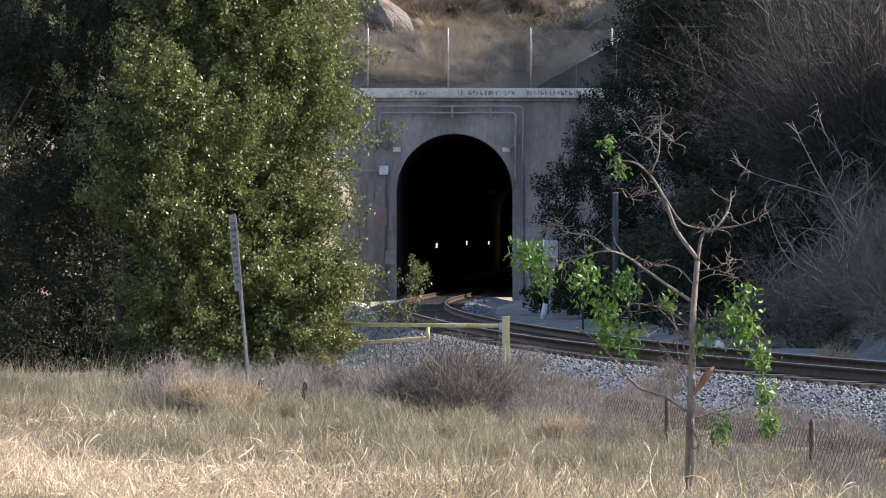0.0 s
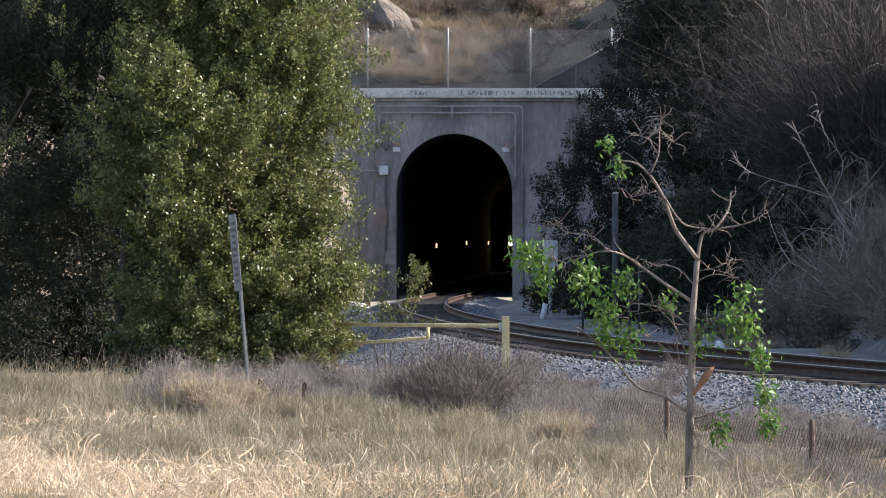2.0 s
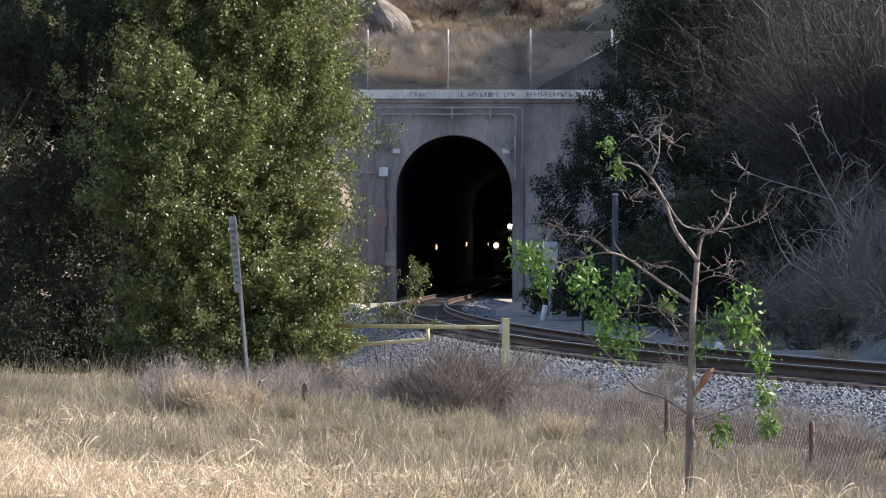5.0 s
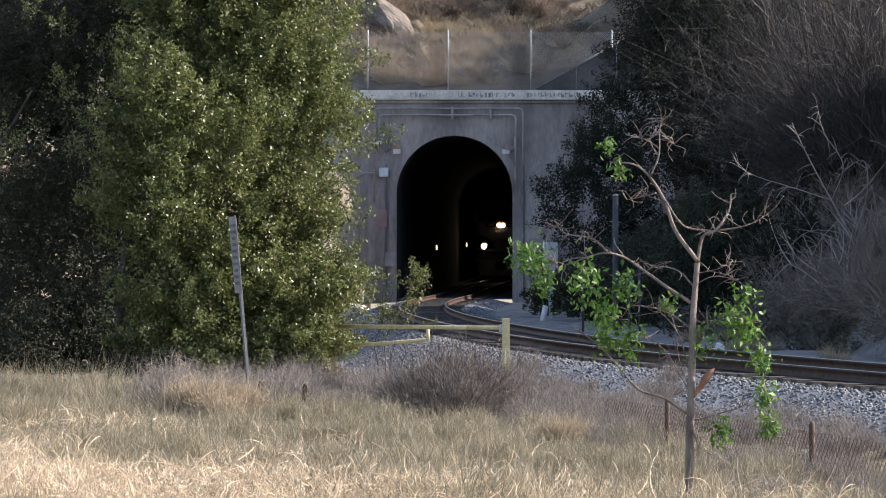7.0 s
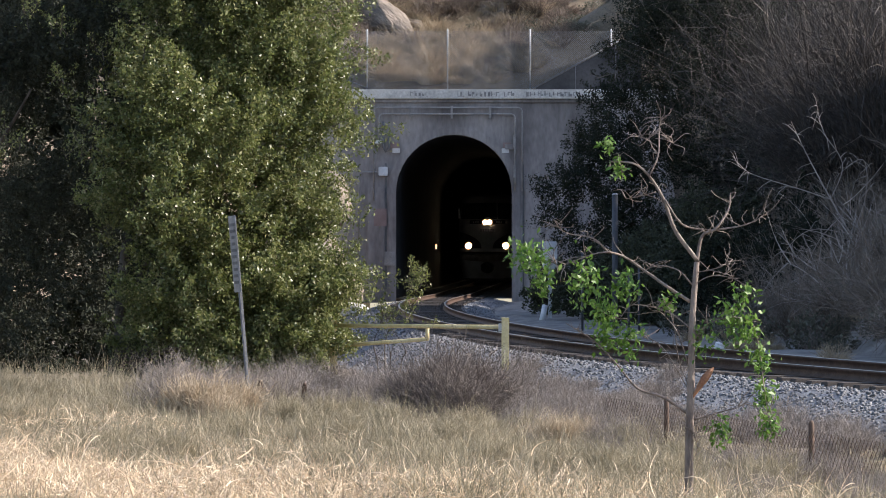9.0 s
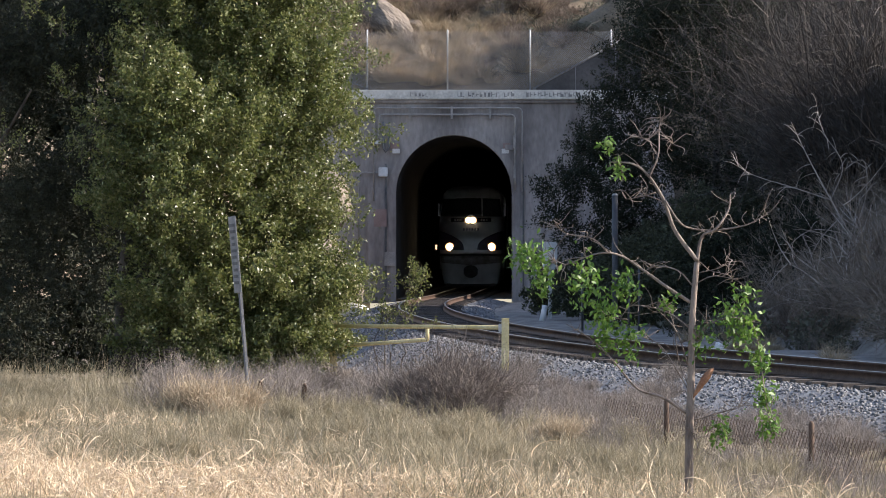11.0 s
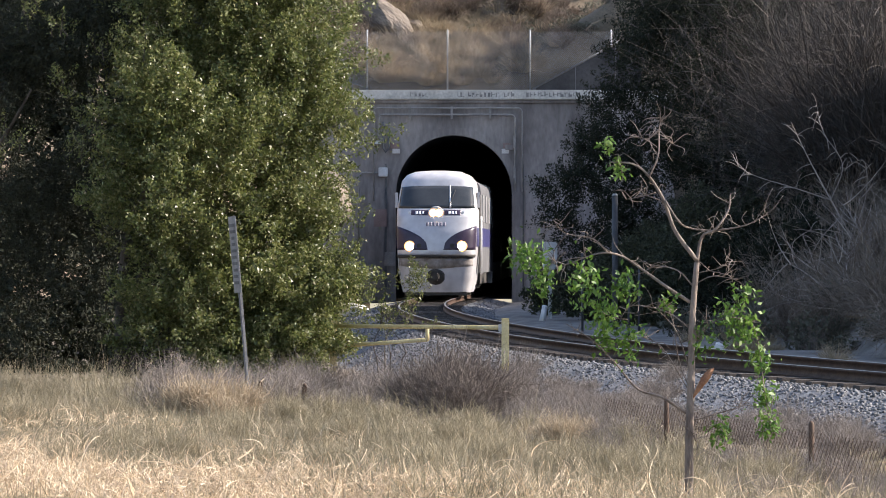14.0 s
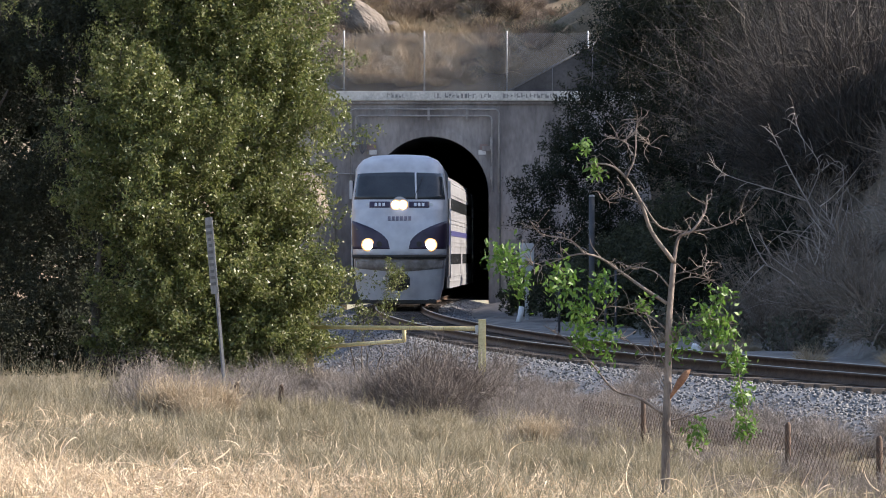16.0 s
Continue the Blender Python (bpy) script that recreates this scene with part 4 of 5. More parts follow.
# ---- field grass ----
def build_grass():
    rng = np.random.default_rng(31)

    def sow(n, y0, y1, xl, xr, power=1.0):
        y = y0 + (y1 - y0) * rng.random(n) ** power
        x = y * rng.uniform(xl, xr, n)
        keep = x - track_x(y) < -3.6
        x, y = x[keep], y[keep]
        return np.stack([x, y, ground_z(x, y) - 0.02], -1)

    # tussocks: blades leaning out from shared feet
    feet = sow(10000, 21.0, 57, -0.15, 0.15, 1.25)
    edge = np.interp(feet[:, 0] / feet[:, 1], [-0.14, -0.06, -0.03, 0.0, 0.03, 0.05, 0.1, 0.14], [57, 50, 44.5, 41, 42, 39, 36, 34])
    feet = feet[feet[:, 1] < edge + rng.normal(size=len(feet)) * 1.2]
    m = len(feet)
    dry = feet[:, 0] / feet[:, 1] * 8 + (feet[:, 1] - 24) * 0.14 < -0.1
    tall = rng.uniform(0.5, 1.15, m) * (0.9 + 0.45 * rough(feet[:, 0], feet[:, 1], 0.8, 1.5) + 0.35 * rough(feet[:, 0], feet[:, 1], 0.3, 0.4)).clip(0.3) * np.interp(feet[:, 1], [40, 50], [1.0, 1.35])
    tall *= np.where(dry, 0.55, 1.0) * np.where(feet[:, 0] / feet[:, 1] > 0.075, 0.7, 1.0)
    tall += 0.9 * np.exp(-((feet[:, 0] + 3.9) / 0.45) ** 2 - ((feet[:, 1] - 43) / 1.2) ** 2)
    k = np.repeat(np.arange(m), rng.integers(16, 40, m))
    n = len(k)
    out = rng.normal(size=(n, 2)) * np.array((0.085, 0.085)) * (0.6 + tall[k])[:, None]
    b = feet[k] + np.concatenate([out, np.zeros((n, 1))], 1)
    way = unit(np.concatenate([out * 3.2, np.ones((n, 1))], 1) + rng.normal(size=(n, 3)) * 0.42)
    me = strips("grass", b, way, tall[k] * rng.uniform(0.10, 0.28, n), rng.normal(size=(n, 3)) * 0.4, rng.uniform(0.006, 0.014, n), 2, rng)
    tagged(place("grass", me, GRASS), "tall dry yellow-green field grass in tussocks", "grass", kind="stuff")
    for count, long, wide, curl, lift in ((85000, 0.20, 0.006, 1.4, 0.10), (40000, 0.22, 0.009, 2.4, 0.16), (1300, 0.36, 0.013, 2.6, 0.22)):
        b = sow(count, 21.5, 40, -0.15, 0.16)
        keep = b[:, 0] / b[:, 1] * 8 + (b[:, 1] - 24) * 0.11 < -0.1 + 0.85 * rng.normal(size=len(b))
        b = b[keep]
        n = len(b)
        b[:, 2] += rng.uniform(0.0, lift, n)
        way = unit(rng.normal(size=(n, 3)) * np.array((1, 1, 0.4)) + np.array((0.1, 0, 0.55)))
        me = curls("straw", b, way, long * rng.uniform(0.5, 1.3, n), curl * rng.uniform(0.3, 1.3, n), wide * rng.uniform(0.6, 1.3, n), 4 if wide < 0.01 else 7, rng)
        tagged(place("straw", me, STRAW), "bleached curling straw lying over the field", "straw", kind="stuff")


build_grass()


def build_mounds():
    rng = np.random.default_rng(33)
    R = random.Random(33)
    kinds = [[("tussock", shrub_mesh("tussock", 1500, 0.5, 0.75, rng, 0.007, 0.15, 2), GRASS)] for k in range(4)]
    gold = [[("tussock", shrub_mesh("tussock", 2200, 0.5, 0.7, rng, 0.008, 0.15, 2), HILLGRASS)] for k in range(2)]
    scatter(gold, [(-2.85, 41.3, 1.3), (-2.5, 41.5, 1.1), (-3.15, 41.4, 1.05), (-2.65, 40.8, 0.9), (1.25, 36.0, 0.75), (1.5, 36.4, 0.7), (0.95, 37.0, 0.6)], "golden_clump", "tall golden clump of dry bunch grass", "grass tuft", "golden grass clumps")
    spots = []
    while len(spots) < 150:
        y = R.uniform(27, 47)
        x = y * R.uniform(-0.135, 0.10)
        if y < np.interp(x / y, [-0.06, 0.0, 0.05, 0.1], [47, 40.5, 38, 33]) and x / y * 8 + (y - 24) * 0.11 > -0.3:
            spots.append((x, y, R.uniform(0.4, 0.85)))
    scatter(kinds, spots, "grass_mound", "rounded khaki mound of fine dry grass", "grass tuft", "field grass mounds")


build_mounds()


# ---- sapling ----
def build_sapling():
    k = 0.8667
    s = holder("sapling", Matrix.Translation((1.898, 26.0, -0.346)) @ Matrix.Diagonal((k, k, k, 1)), "thin half-bare sapling with a few bright green leaves", "tree")
    rng = np.random.default_rng(41)
    R = random.Random(41)

    def limb(pts, r0, r1, name="branch", wob=0.06):
        pts = [(x, R.uniform(-wob, wob) if k else 0.0, z) for k, (x, z) in enumerate(pts)]
        line = smooth_line(pts, 5)
        n = len(line) - 1
        part(name, tube(bmesh.new(), line, [r0 + (r1 - r0) * i / n for i in range(n + 1)], 7), SAPBARK, s)
        return line

    lines = [limb([(0, -0.3), (-0.01, 0.4), (0.01, 1.1), (0.02, 1.6), (0.06, 2.1)], 0.045, 0.025, "trunk", 0.01)]
    plan = [
        ([(0.06, 2.12), (-0.13, 2.38), (-0.23, 2.65), (-0.36, 2.86), (-0.5, 2.97), (-0.7, 2.99)], 0.021, 0.006),
        ([(-0.36, 2.86), (-0.28, 3.05), (-0.27, 3.28), (-0.25, 3.38)], 0.009, 0.003),
        ([(-0.26, 3.28), (-0.36, 3.2), (-0.46, 3.21)], 0.006, 0.002),
        ([(-0.27, 3.27), (-0.2, 3.2), (-0.14, 3.14)], 0.004, 0.002),
        ([(0.06, 2.1), (0.11, 2.33), (0.22, 2.39), (0.34, 2.56), (0.36, 2.71)], 0.018, 0.005),
        ([(0.22, 2.38), (0.49, 2.43), (0.69, 2.53)], 0.010, 0.003),
        ([(-0.22, 2.65), (-0.1, 2.46), (0.02, 2.4), (0.22, 2.38)], 0.010, 0.008),
        ([(0.0, 1.75), (-0.2, 1.88), (-0.41, 2.03), (-0.61, 2.16), (-0.81, 2.18), (-1.1, 2.08)], 0.017, 0.005),
        ([(-0.72, 2.18), (-0.86, 2.31), (-1.1, 2.36), (-1.21, 2.48)], 0.009, 0.003),
        ([(-1.08, 2.36), (-1.2, 2.2), (-1.18, 2.05)], 0.006, 0.002),
        ([(0.02, 1.9), (-0.11, 2.03), (-0.31, 2.07), (-0.42, 2.0)], 0.008, 0.003),
        ([(-0.02, 0.76), (-0.25, 0.91), (-0.46, 0.98), (-0.66, 1.21), (-0.86, 1.41), (-1.1, 1.56)], 0.014, 0.004),
        ([(0.01, 0.7), (0.3, 0.78), (0.5, 0.84)], 0.010, 0.003),
        ([(0.01, 1.4), (0.2, 1.57), (0.5, 1.6), (0.6, 1.4), (0.66, 0.92), (0.72, 0.56)], 0.010, 0.003),
        ([(-0.3, 2.72), (-0.45, 2.68), (-0.56, 2.66)], 0.006, 0.002),
        ([(0.02, 1.5), (-0.2, 1.66), (-0.5, 1.72), (-0.62, 1.6)], 0.007, 0.003),
        ([(-0.02, 1.2), (-0.12, 1.5), (-0.3, 1.7)], 0.007, 0.003),
        ([(0.03, 1.9), (0.2, 1.98), (0.42, 1.95)], 0.006, 0.002),
        ([(0.03, 2.0), (0.25, 2.05), (0.37, 2.12)], 0.005, 0.002),
        ([(-0.01, 1.0), (-0.1, 1.25), (-0.14, 1.55), (-0.22, 1.75)], 0.006, 0.002),
        ([(0.0, 0.95), (-0.25, 1.35), (-0.45, 1.45)], 0.006, 0.002),
        ([(0.0, 0.3), (0.06, 0.45), (0.05, 0.6)], 0.004, 0.002),
        ([(0.0, 1.3), (0.1, 1.5), (0.25, 1.6)], 0.005, 0.002)]
    for pts, r0, r1 in plan:
        lines.append(limb(pts, r0, r1))
    part("broken_stub", tube(bmesh.new(), smooth_line([(0.02, -0.02, 0.90), (0.10, -0.04, 1.03), (0.17, -0.05, 1.13), (0.21, -0.05, 1.17)], 3), [0.010, 0.016, 0.024, 0.030, 0.036, 0.034, 0.028, 0.022, 0.012, 0.003], 7), STUBRED, s, "torn red-brown branch stub")
    # bare side twigs
    for line in lines[1:]:
        for k in range(11):
            a = R.choice(line[len(line) // 3:] + line[-4:] * 2)
            d = Vector((R.uniform(-1, 1), R.uniform(-0.6, 0.6), R.uniform(-0.5, 1))).normalized() * R.uniform(0.04, 0.15)
            b = a + d
            c = b + d * 0.4 + Vector((R.uniform(-0.07, 0.07), R.uniform(-0.05, 0.05), R.uniform(-0.07, 0.07)))
            part("twig", tube(bmesh.new(), smooth_line([a, b, c], 3), [0.0042 - 0.0004 * i for i in range(7)], 5), SAPBARK, s)
    me = []
    for k in range(3):
        bm = bmesh.new()
        rows = [(0.0, 0.002, 0.0), (0.25, 0.2, 0.03), (0.55, 0.24, 0.05), (0.85, 0.12, 0.02), (1.0, 0.003, -0.04)]
        prev = None
        for t, w, z in rows:
            r = [bm.verts.new((-w, t, z + w * 0.3)), bm.verts.new((0, t, z)), bm.verts.new((w, t, z + w * 0.3))]
            if prev:
                bm.faces.new((prev[0], prev[1], r[1], r[0]))
                bm.faces.new((prev[1], prev[2], r[2], r[1]))
            prev = r
        m = bpy.data.meshes.new("leaf")
        bm.to_mesh(m)
        bm.free()
        m.materials.append(SAPLEAF)
        me.append(m)
    extra = []
    for x, z, n, sp in ((-1.5, 2.16, 18, 0.09), (-1.36, 2.12, 18, 0.10), (-1.3, 1.94, 14, 0.08), (-0.92, 1.92, 28, 0.12), (-0.76, 1.62, 30, 0.11), (-0.72, 1.45, 18, 0.09), (-0.58, 1.9, 18, 0.08), (-0.52, 1.4, 16, 0.09), (-0.74, 3.13, 7, 0.05),
                        (-0.64, 2.94, 8, 0.05), (0.38, 1.62, 24, 0.11), (0.5, 1.5, 22, 0.09), (0.62, 1.22, 20, 0.08), (0.66, 0.92, 18, 0.07), (0.71, 0.66, 18, 0.07), (0.28, 0.6, 14, 0.07), (0.12, 1.4, 12, 0.09), (0.5, 1.82, 6, 0.05), (-0.2, 1.74, 5, 0.06)):
        extra.append(np.array((x, 0, z)) + rng.normal(size=(n * 6, 3)) * sp * np.array((0.75, 0.75, 0.98)))
        for k in range(min(n, 17)):
            ob = place("leaf", me[k % 3], None, s)
            q = R.uniform(0.05, 0.085)
            ob.matrix_basis = pose(x + R.gauss(0, sp * 0.8), R.gauss(0, sp * 0.8), z + R.gauss(0, sp * 0.9), R.uniform(-70, 40), R.uniform(-50, 50), R.uniform(0, 360)) @ Matrix.Diagonal((q, q, q, 1))

    extra = np.concatenate(extra)
    place("small_leaves", leaves("small_leaves", extra, rng.uniform(0.04, 0.085, len(extra)), rng, 0.45, -0.8), SAPLEAF, s)["kind"] = "stuff"


build_sapling()


# ---- things beside the line ----
def build_small():
    gz = lambda x, y: float(ground_z(x, y))
    # yellow gate
    gx, gy = 1.01, 54.5
    g = holder("barrier_gate", Matrix.Translation((gx, gy, gz(gx, gy))), "yellow painted steel pipe gate across a track", "gate")
    top = 0.53 - gz(gx, gy)
    part("gate_post", boxed(-0.06, -0.06, -0.3, 0.06, 0.06, top, 0.012), YELLOW, g)
    part("post_cap", boxed(-0.068, -0.068, top, 0.068, 0.068, top + 0.02, 0.008), YELLOW, g)
    part("top_bar", tube(bmesh.new(), [(-0.06, 0, top - 0.13), (-2.9, 4.4, top - 0.19)], 0.035, 10), YELLOW, g)
    part("upright", tube(bmesh.new(), [(-1.26, 1.9, top - 0.15), (-1.26, 1.9, top - 0.39)], 0.032, 8), YELLOW, g)
    part("brace", tube(bmesh.new(), [(-1.26, 1.9, top - 0.37), (-2.9, 4.4, top - 0.55)], 0.032, 8), YELLOW, g)
    part("far_post", boxed(-2.96, 4.34, -0.2, -2.84, 4.46, top - 0.1, 0.012), YELLOW, g)
    part("hinge", boxed(-0.11, -0.05, top - 0.2, -0.058, 0.05, top - 0.07, 0.01), GALV, g)
    # leaning sign
    x, y = -2.55, 45.0
    z = gz(x, y)
    sgn = new("warning_sign")
    sgn.matrix_world = pose(x, y, z, 0, -4.8, 0) @ pose(0, 0, 0, 0, 0, -71)
    tagged(sgn, "tall weathered sign on a leaning steel post", "sign")
    h = 2.08 - z
    part("post", boxed(-0.03, -0.02, -0.3, 0.03, 0.02, h - 0.03, 0.006), POSTGREY, sgn)
    part("plate", boxed(-0.17, -0.034, h - 1.02, 0.17, -0.022, h, 0.004), SIGNFACE, sgn, "pale weathered plate")
    R = random.Random(2)
    for k in range(10):
        w = R.uniform(0.07, 0.13)
        part("text_bar", boxed(-w, -0.039, h - 0.14 - k * 0.085, w, -0.0345, h - 0.10 - k * 0.085), INK, sgn)
    # signal mast and relay cabinet on the far side
    x, y = 4.35, 85.5
    mast = holder("signal_mast", Matrix.Translation((x, y, gz(x, y))), "grey steel mast beside the track", "mast")
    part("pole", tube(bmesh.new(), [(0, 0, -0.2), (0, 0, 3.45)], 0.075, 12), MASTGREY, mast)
    part("base_plate", boxed(-0.2, -0.2, -0.1, 0.2, 0.2, 0.06, 0.02), COPING, mast)
    part("cap", tube(bmesh.new(), [(0, 0, 3.45), (0, 0, 3.5)], [0.085, 0.05], 12), GALV, mast)
    x, y = 3.3, 104.0
    cab = holder("signal_cabinet", Matrix.Translation((x, y, gz(x, y))), "pale grey trackside signal cabinet with a dial", "cabinet")
    part("body", boxed(-0.22, -0.2, 1.5, 0.22, 0.2, 2.35, 0.03), BOXGREY, cab)
    part("stand", boxed(-0.06, -0.06, -0.2, 0.06, 0.06, 1.5, 0.01), GALV, cab)
    part("dial", tube(bmesh.new(), [(0, -0.205, 1.75), (0, -0.24, 1.75)], 0.13, 16), COPING, cab)
    part("dial_face", tube(bmesh.new(), [(0, -0.242, 1.75), (0, -0.25, 1.75)], 0.07, 12), INK, cab)
    for x, y, hh in ((3.55, 86.0, 2.0), (4.9, 84.5, 1.6), (4.4, 80.0, 1.5)):
        p = holder("marker_post", Matrix.Translation((x, y, gz(x, y))), "thin grey steel marker post beside the track", "post", "marker posts")
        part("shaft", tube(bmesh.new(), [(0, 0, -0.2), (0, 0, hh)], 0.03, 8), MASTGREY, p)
        part("collar", tube(bmesh.new(), [(0, 0, hh * 0.6), (0, 0, hh * 0.6 + 0.08)], 0.045, 8), RUSTPOST, p)
    for x, y, hh in ((-2.47, 45.6, 0.36), (-1.9, 46.3, 0.34)):
        p = holder("wooden_stake", pose(x, y, gz(x, y), 0, random.uniform(-5, 5), 0), "short dark weathered stake among dry brush", "stake", "field stakes")
        part("shaft", boxed(-0.035, -0.03, -0.2, 0.035, 0.03, hh, 0.01), RUSTPOST, p)
        part("tip", tube(bmesh.new(), [(0, 0, hh), (0, 0, hh + 0.04)], [0.035, 0.01], 6), RUSTPOST, p)
    for x, y, k in ((8.3, 69.0, 1), (9.3, 73.0, 2)):
        ob = holder("dead_shrub", pose(x, y, gz(x, y) - 0.05, 0, -12, 0), "pale dead shrub with long arching bare stems", "shrub", "dead shrubs")
        r2 = np.random.default_rng(70 + k)
        place("arching_stem", shrub_mesh("arching_stem", 70, 3.2, 1.3, r2, 0.026, 0.6, 6), DEADWOOD, ob)
        part("stump", tube(bmesh.new(), [(0, 0, -0.2), (0, 0, 0.15), (0.02, 0, 0.3)], [0.09, 0.07, 0.03], 8), BARK, ob)
    dead = holder("dead_tree", Matrix.Translation((8.7, 72.0, gz(8.7, 72.0))), "pale dead tree sprawling with bare arching limbs", "tree")
    R = random.Random(77)
    for pts, r0 in (([(0, 0.95), (-0.45, 1.75), (-0.94, 2.7), (-1.3, 3.4)], 0.030), ([(-0.45, 1.75), (-1.2, 2.0), (-2.0, 2.25), (-2.4, 2.45)], 0.020), ([(-0.24, 1.4), (-0.75, 0.8), (-1.2, -0.25), (-1.3, -0.6)], 0.016),
                    ([(0.0, 0.95), (-0.4, 0.45), (-0.2, -0.3)], 0.016), ([(0.0, 0.9), (0.3, 1.9), (0.2, 2.6), (-0.4, 2.2)], 0.02), ([(-0.45, 1.75), (-0.2, 2.5), (-0.6, 3.2), (-0.75, 3.9)], 0.016), ([(0.1, 1.0), (-0.9, 1.1), (-1.5, 0.5), (-1.75, -0.2)], 0.014), ([(0.0, 0.95), (0.5, 0.75), (0.7, -0.2)], 0.014), ([(0.0, -0.3), (0.05, 0.4), (0.0, 1.0)], 0.06)):
        line = smooth_line([(x, R.uniform(-0.25, 0.25) if q > 1 else 0.0, z) for q, (x, z) in enumerate(pts)], 5)
        part("limb" if r0 < 0.05 else "trunk", tube(bmesh.new(), line, [r0 * 0.72 * (1 - 0.75 * i / (len(line) - 1)) for i in range(len(line))], 6), DEADWOOD, dead)
        for k in range(16 if r0 < 0.05 else 0):
            a = line[R.randrange(len(line) // 3, len(line))]
            d = Vector((R.uniform(-1, 0.5), R.uniform(-0.5, 0.5), R.uniform(-0.8, 0.8))).normalized() * R.uniform(0.15, 0.45)
            part("twig", tube(bmesh.new(), smooth_line([a, a + d * 0.6 + Vector((0, 0, 0.04)), a + d], 2), [0.007, 0.006, 0.005, 0.004, 0.002], 5), DEADWOOD, dead)
    for x, y, s2 in ((-3.15, 124.0, 0.45), (-3.4, 127.5, 0.55), (-3.0, 120.5, 0.35)):
        rock("rock", (x, y, gz(x, y) + 0.1), (s2, s2, s2 * 0.8), x * 7, "pale broken rock beside the track").data.materials[0] = COPING
    # white stub pipe and white bundle
    x, y = 2.95, 99.0
    p = holder("white_pipe", Matrix.Translation((x, y, gz(x, y))), "short white plastic pipe leaning in the gravel", "pipe")
    part("barrel", tube(bmesh.new(), [(-0.06, 0, -0.05), (0.0, 0, 0.2), (0.04, 0, 0.42)], 0.085, 12), WHITE, p)
    part("cap", tube(bmesh.new(), [(0.04, 0, 0.42), (0.05, 0, 0.46)], [0.095, 0.07], 12), WHITE, p)
    x, y = 5.42, 66.5
    rock("white_bag", (x, y, gz(x, y) + 0.07), (0.11, 0.09, 0.11), 9.0, "crumpled white plastic bag beside the track").data.materials[0] = WHITE


build_small()


# ---- the train ----
NOSE_WHITE = surface("silver_white_enamel", (0.53, 0.52, 0.535), (0.64, 0.63, 0.645), 1.0, 0.32, 0.15, bump=0.0, fine=2.5)
PURPLE = surface("deep_purple_enamel", (0.028, 0.018, 0.040), (0.05, 0.035, 0.065), 2, 0.35, bump=0.02)
BLUE = surface("blue_stripe_enamel", (0.04, 0.04, 0.13), (0.065, 0.065, 0.18), 2, 0.35, bump=0.02)
FLUTED = surface("stainless_steel_side", (0.36, 0.36, 0.37), (0.48, 0.48, 0.49), 1.2, 0.4, 0.6, bump=0.05)
UNDER = surface("grimy_underframe", (0.03, 0.028, 0.026), (0.07, 0.063, 0.055), 3, 0.8)
GLASS = surface("dark_cab_glass", (0.035, 0.04, 0.045), (0.06, 0.065, 0.07), 1, 0.08, bump=0.0)
GRIME = surface("sooty_enamel", (0.16, 0.13, 0.11), (0.36, 0.33, 0.31), 2.5, 0.6, bump=0.02, fine=12)
# body grey with the side's shade put into the colour
BODYGREY = surface("shade_dark_body_enamel", (0.13, 0.13, 0.14), (0.21, 0.21, 0.22), 1.5, 0.45, 0.1, bump=0.03, fine=15)
LAMP = glow("headlamp_glow", (1.0, 0.80, 0.52), 7.0)
# emitting rings added round the lamps to imitate their orange halo
HALO = glow("lamp_halo_glow", (1.0, 0.52, 0.20), 0.55)
GREYBAR = surface("grey_letter_bars", (0.16, 0.15, 0.2), (0.2, 0.19, 0.25), 4, 0.5, bump=0)
WHITEBAR = surface("white_number_bars", (0.7, 0.7, 0.7), (0.8, 0.8, 0.8), 4, 0.5, bump=0)

LEVELS = [0.22, 0.7, 1.55, 1.62, 1.85, 2.5, 3.15, 3.42, 3.9, 4.38, 4.56, 4.78, 4.92, 4.97]
WIDE = [1.30, 1.42, 1.48, 1.50, 1.52, 1.55, 1.56, 1.555, 1.50, 1.44, 1.40, 1.22, 0.9, 0.3]
FRONT = [0.30, 0.18, 0.05, 0.0, 0.02, 0.12, 0.32, 0.52, 0.86, 1.20, 1.24, 1.40, 1.75, 2.3]
CORNER = [0.55, 0.6, 0.7, 0.75, 0.8, 0.85, 0.85, 0.8, 0.7, 0.65, 0.65, 0.6, 0.5, 0.2]


def nose(u, z, out=0.0):
    """A point of the locomotive's rounded front: u from -1 to 1 across, z up."""
    w, f, r = (float(np.interp(z, LEVELS, q)) for q in (WIDE, FRONT, CORNER))
    n = 3.2
    a = min(abs(u), 1.0)
    y = f + r - r * (1 - a ** n) ** (1 / n)
    return (math.copysign(a * w, u) + out * 0.6 * u ** 3, y - out, z)


def patch(us, z_of, rows=6, out=0.012):
    """A thin skin lying on the nose: z_of(u) gives its lower and upper edge."""
    bm = bmesh.new()
    prev = None
    for u in us:
        lo, hi = z_of(u)
        col = [bm.verts.new(nose(u, lo + (hi - lo) * k / rows, out)) for k in range(rows + 1)]
        if prev:
            for k in range(rows):
                f = bm.faces.new((prev[k], col[k], col[k + 1], prev[k + 1]))
                f.smooth = True
        prev = col
    made = bmesh.ops.extrude_face_region(bm, geom=list(bm.faces))
    for v in made["geom"]:
        if isinstance(v, bmesh.types.BMVert):
            v.co.y += out * 0.9
    return bm


def steps(a, b, n):
    return [a + (b - a) * k / n for k in range(n + 1)]


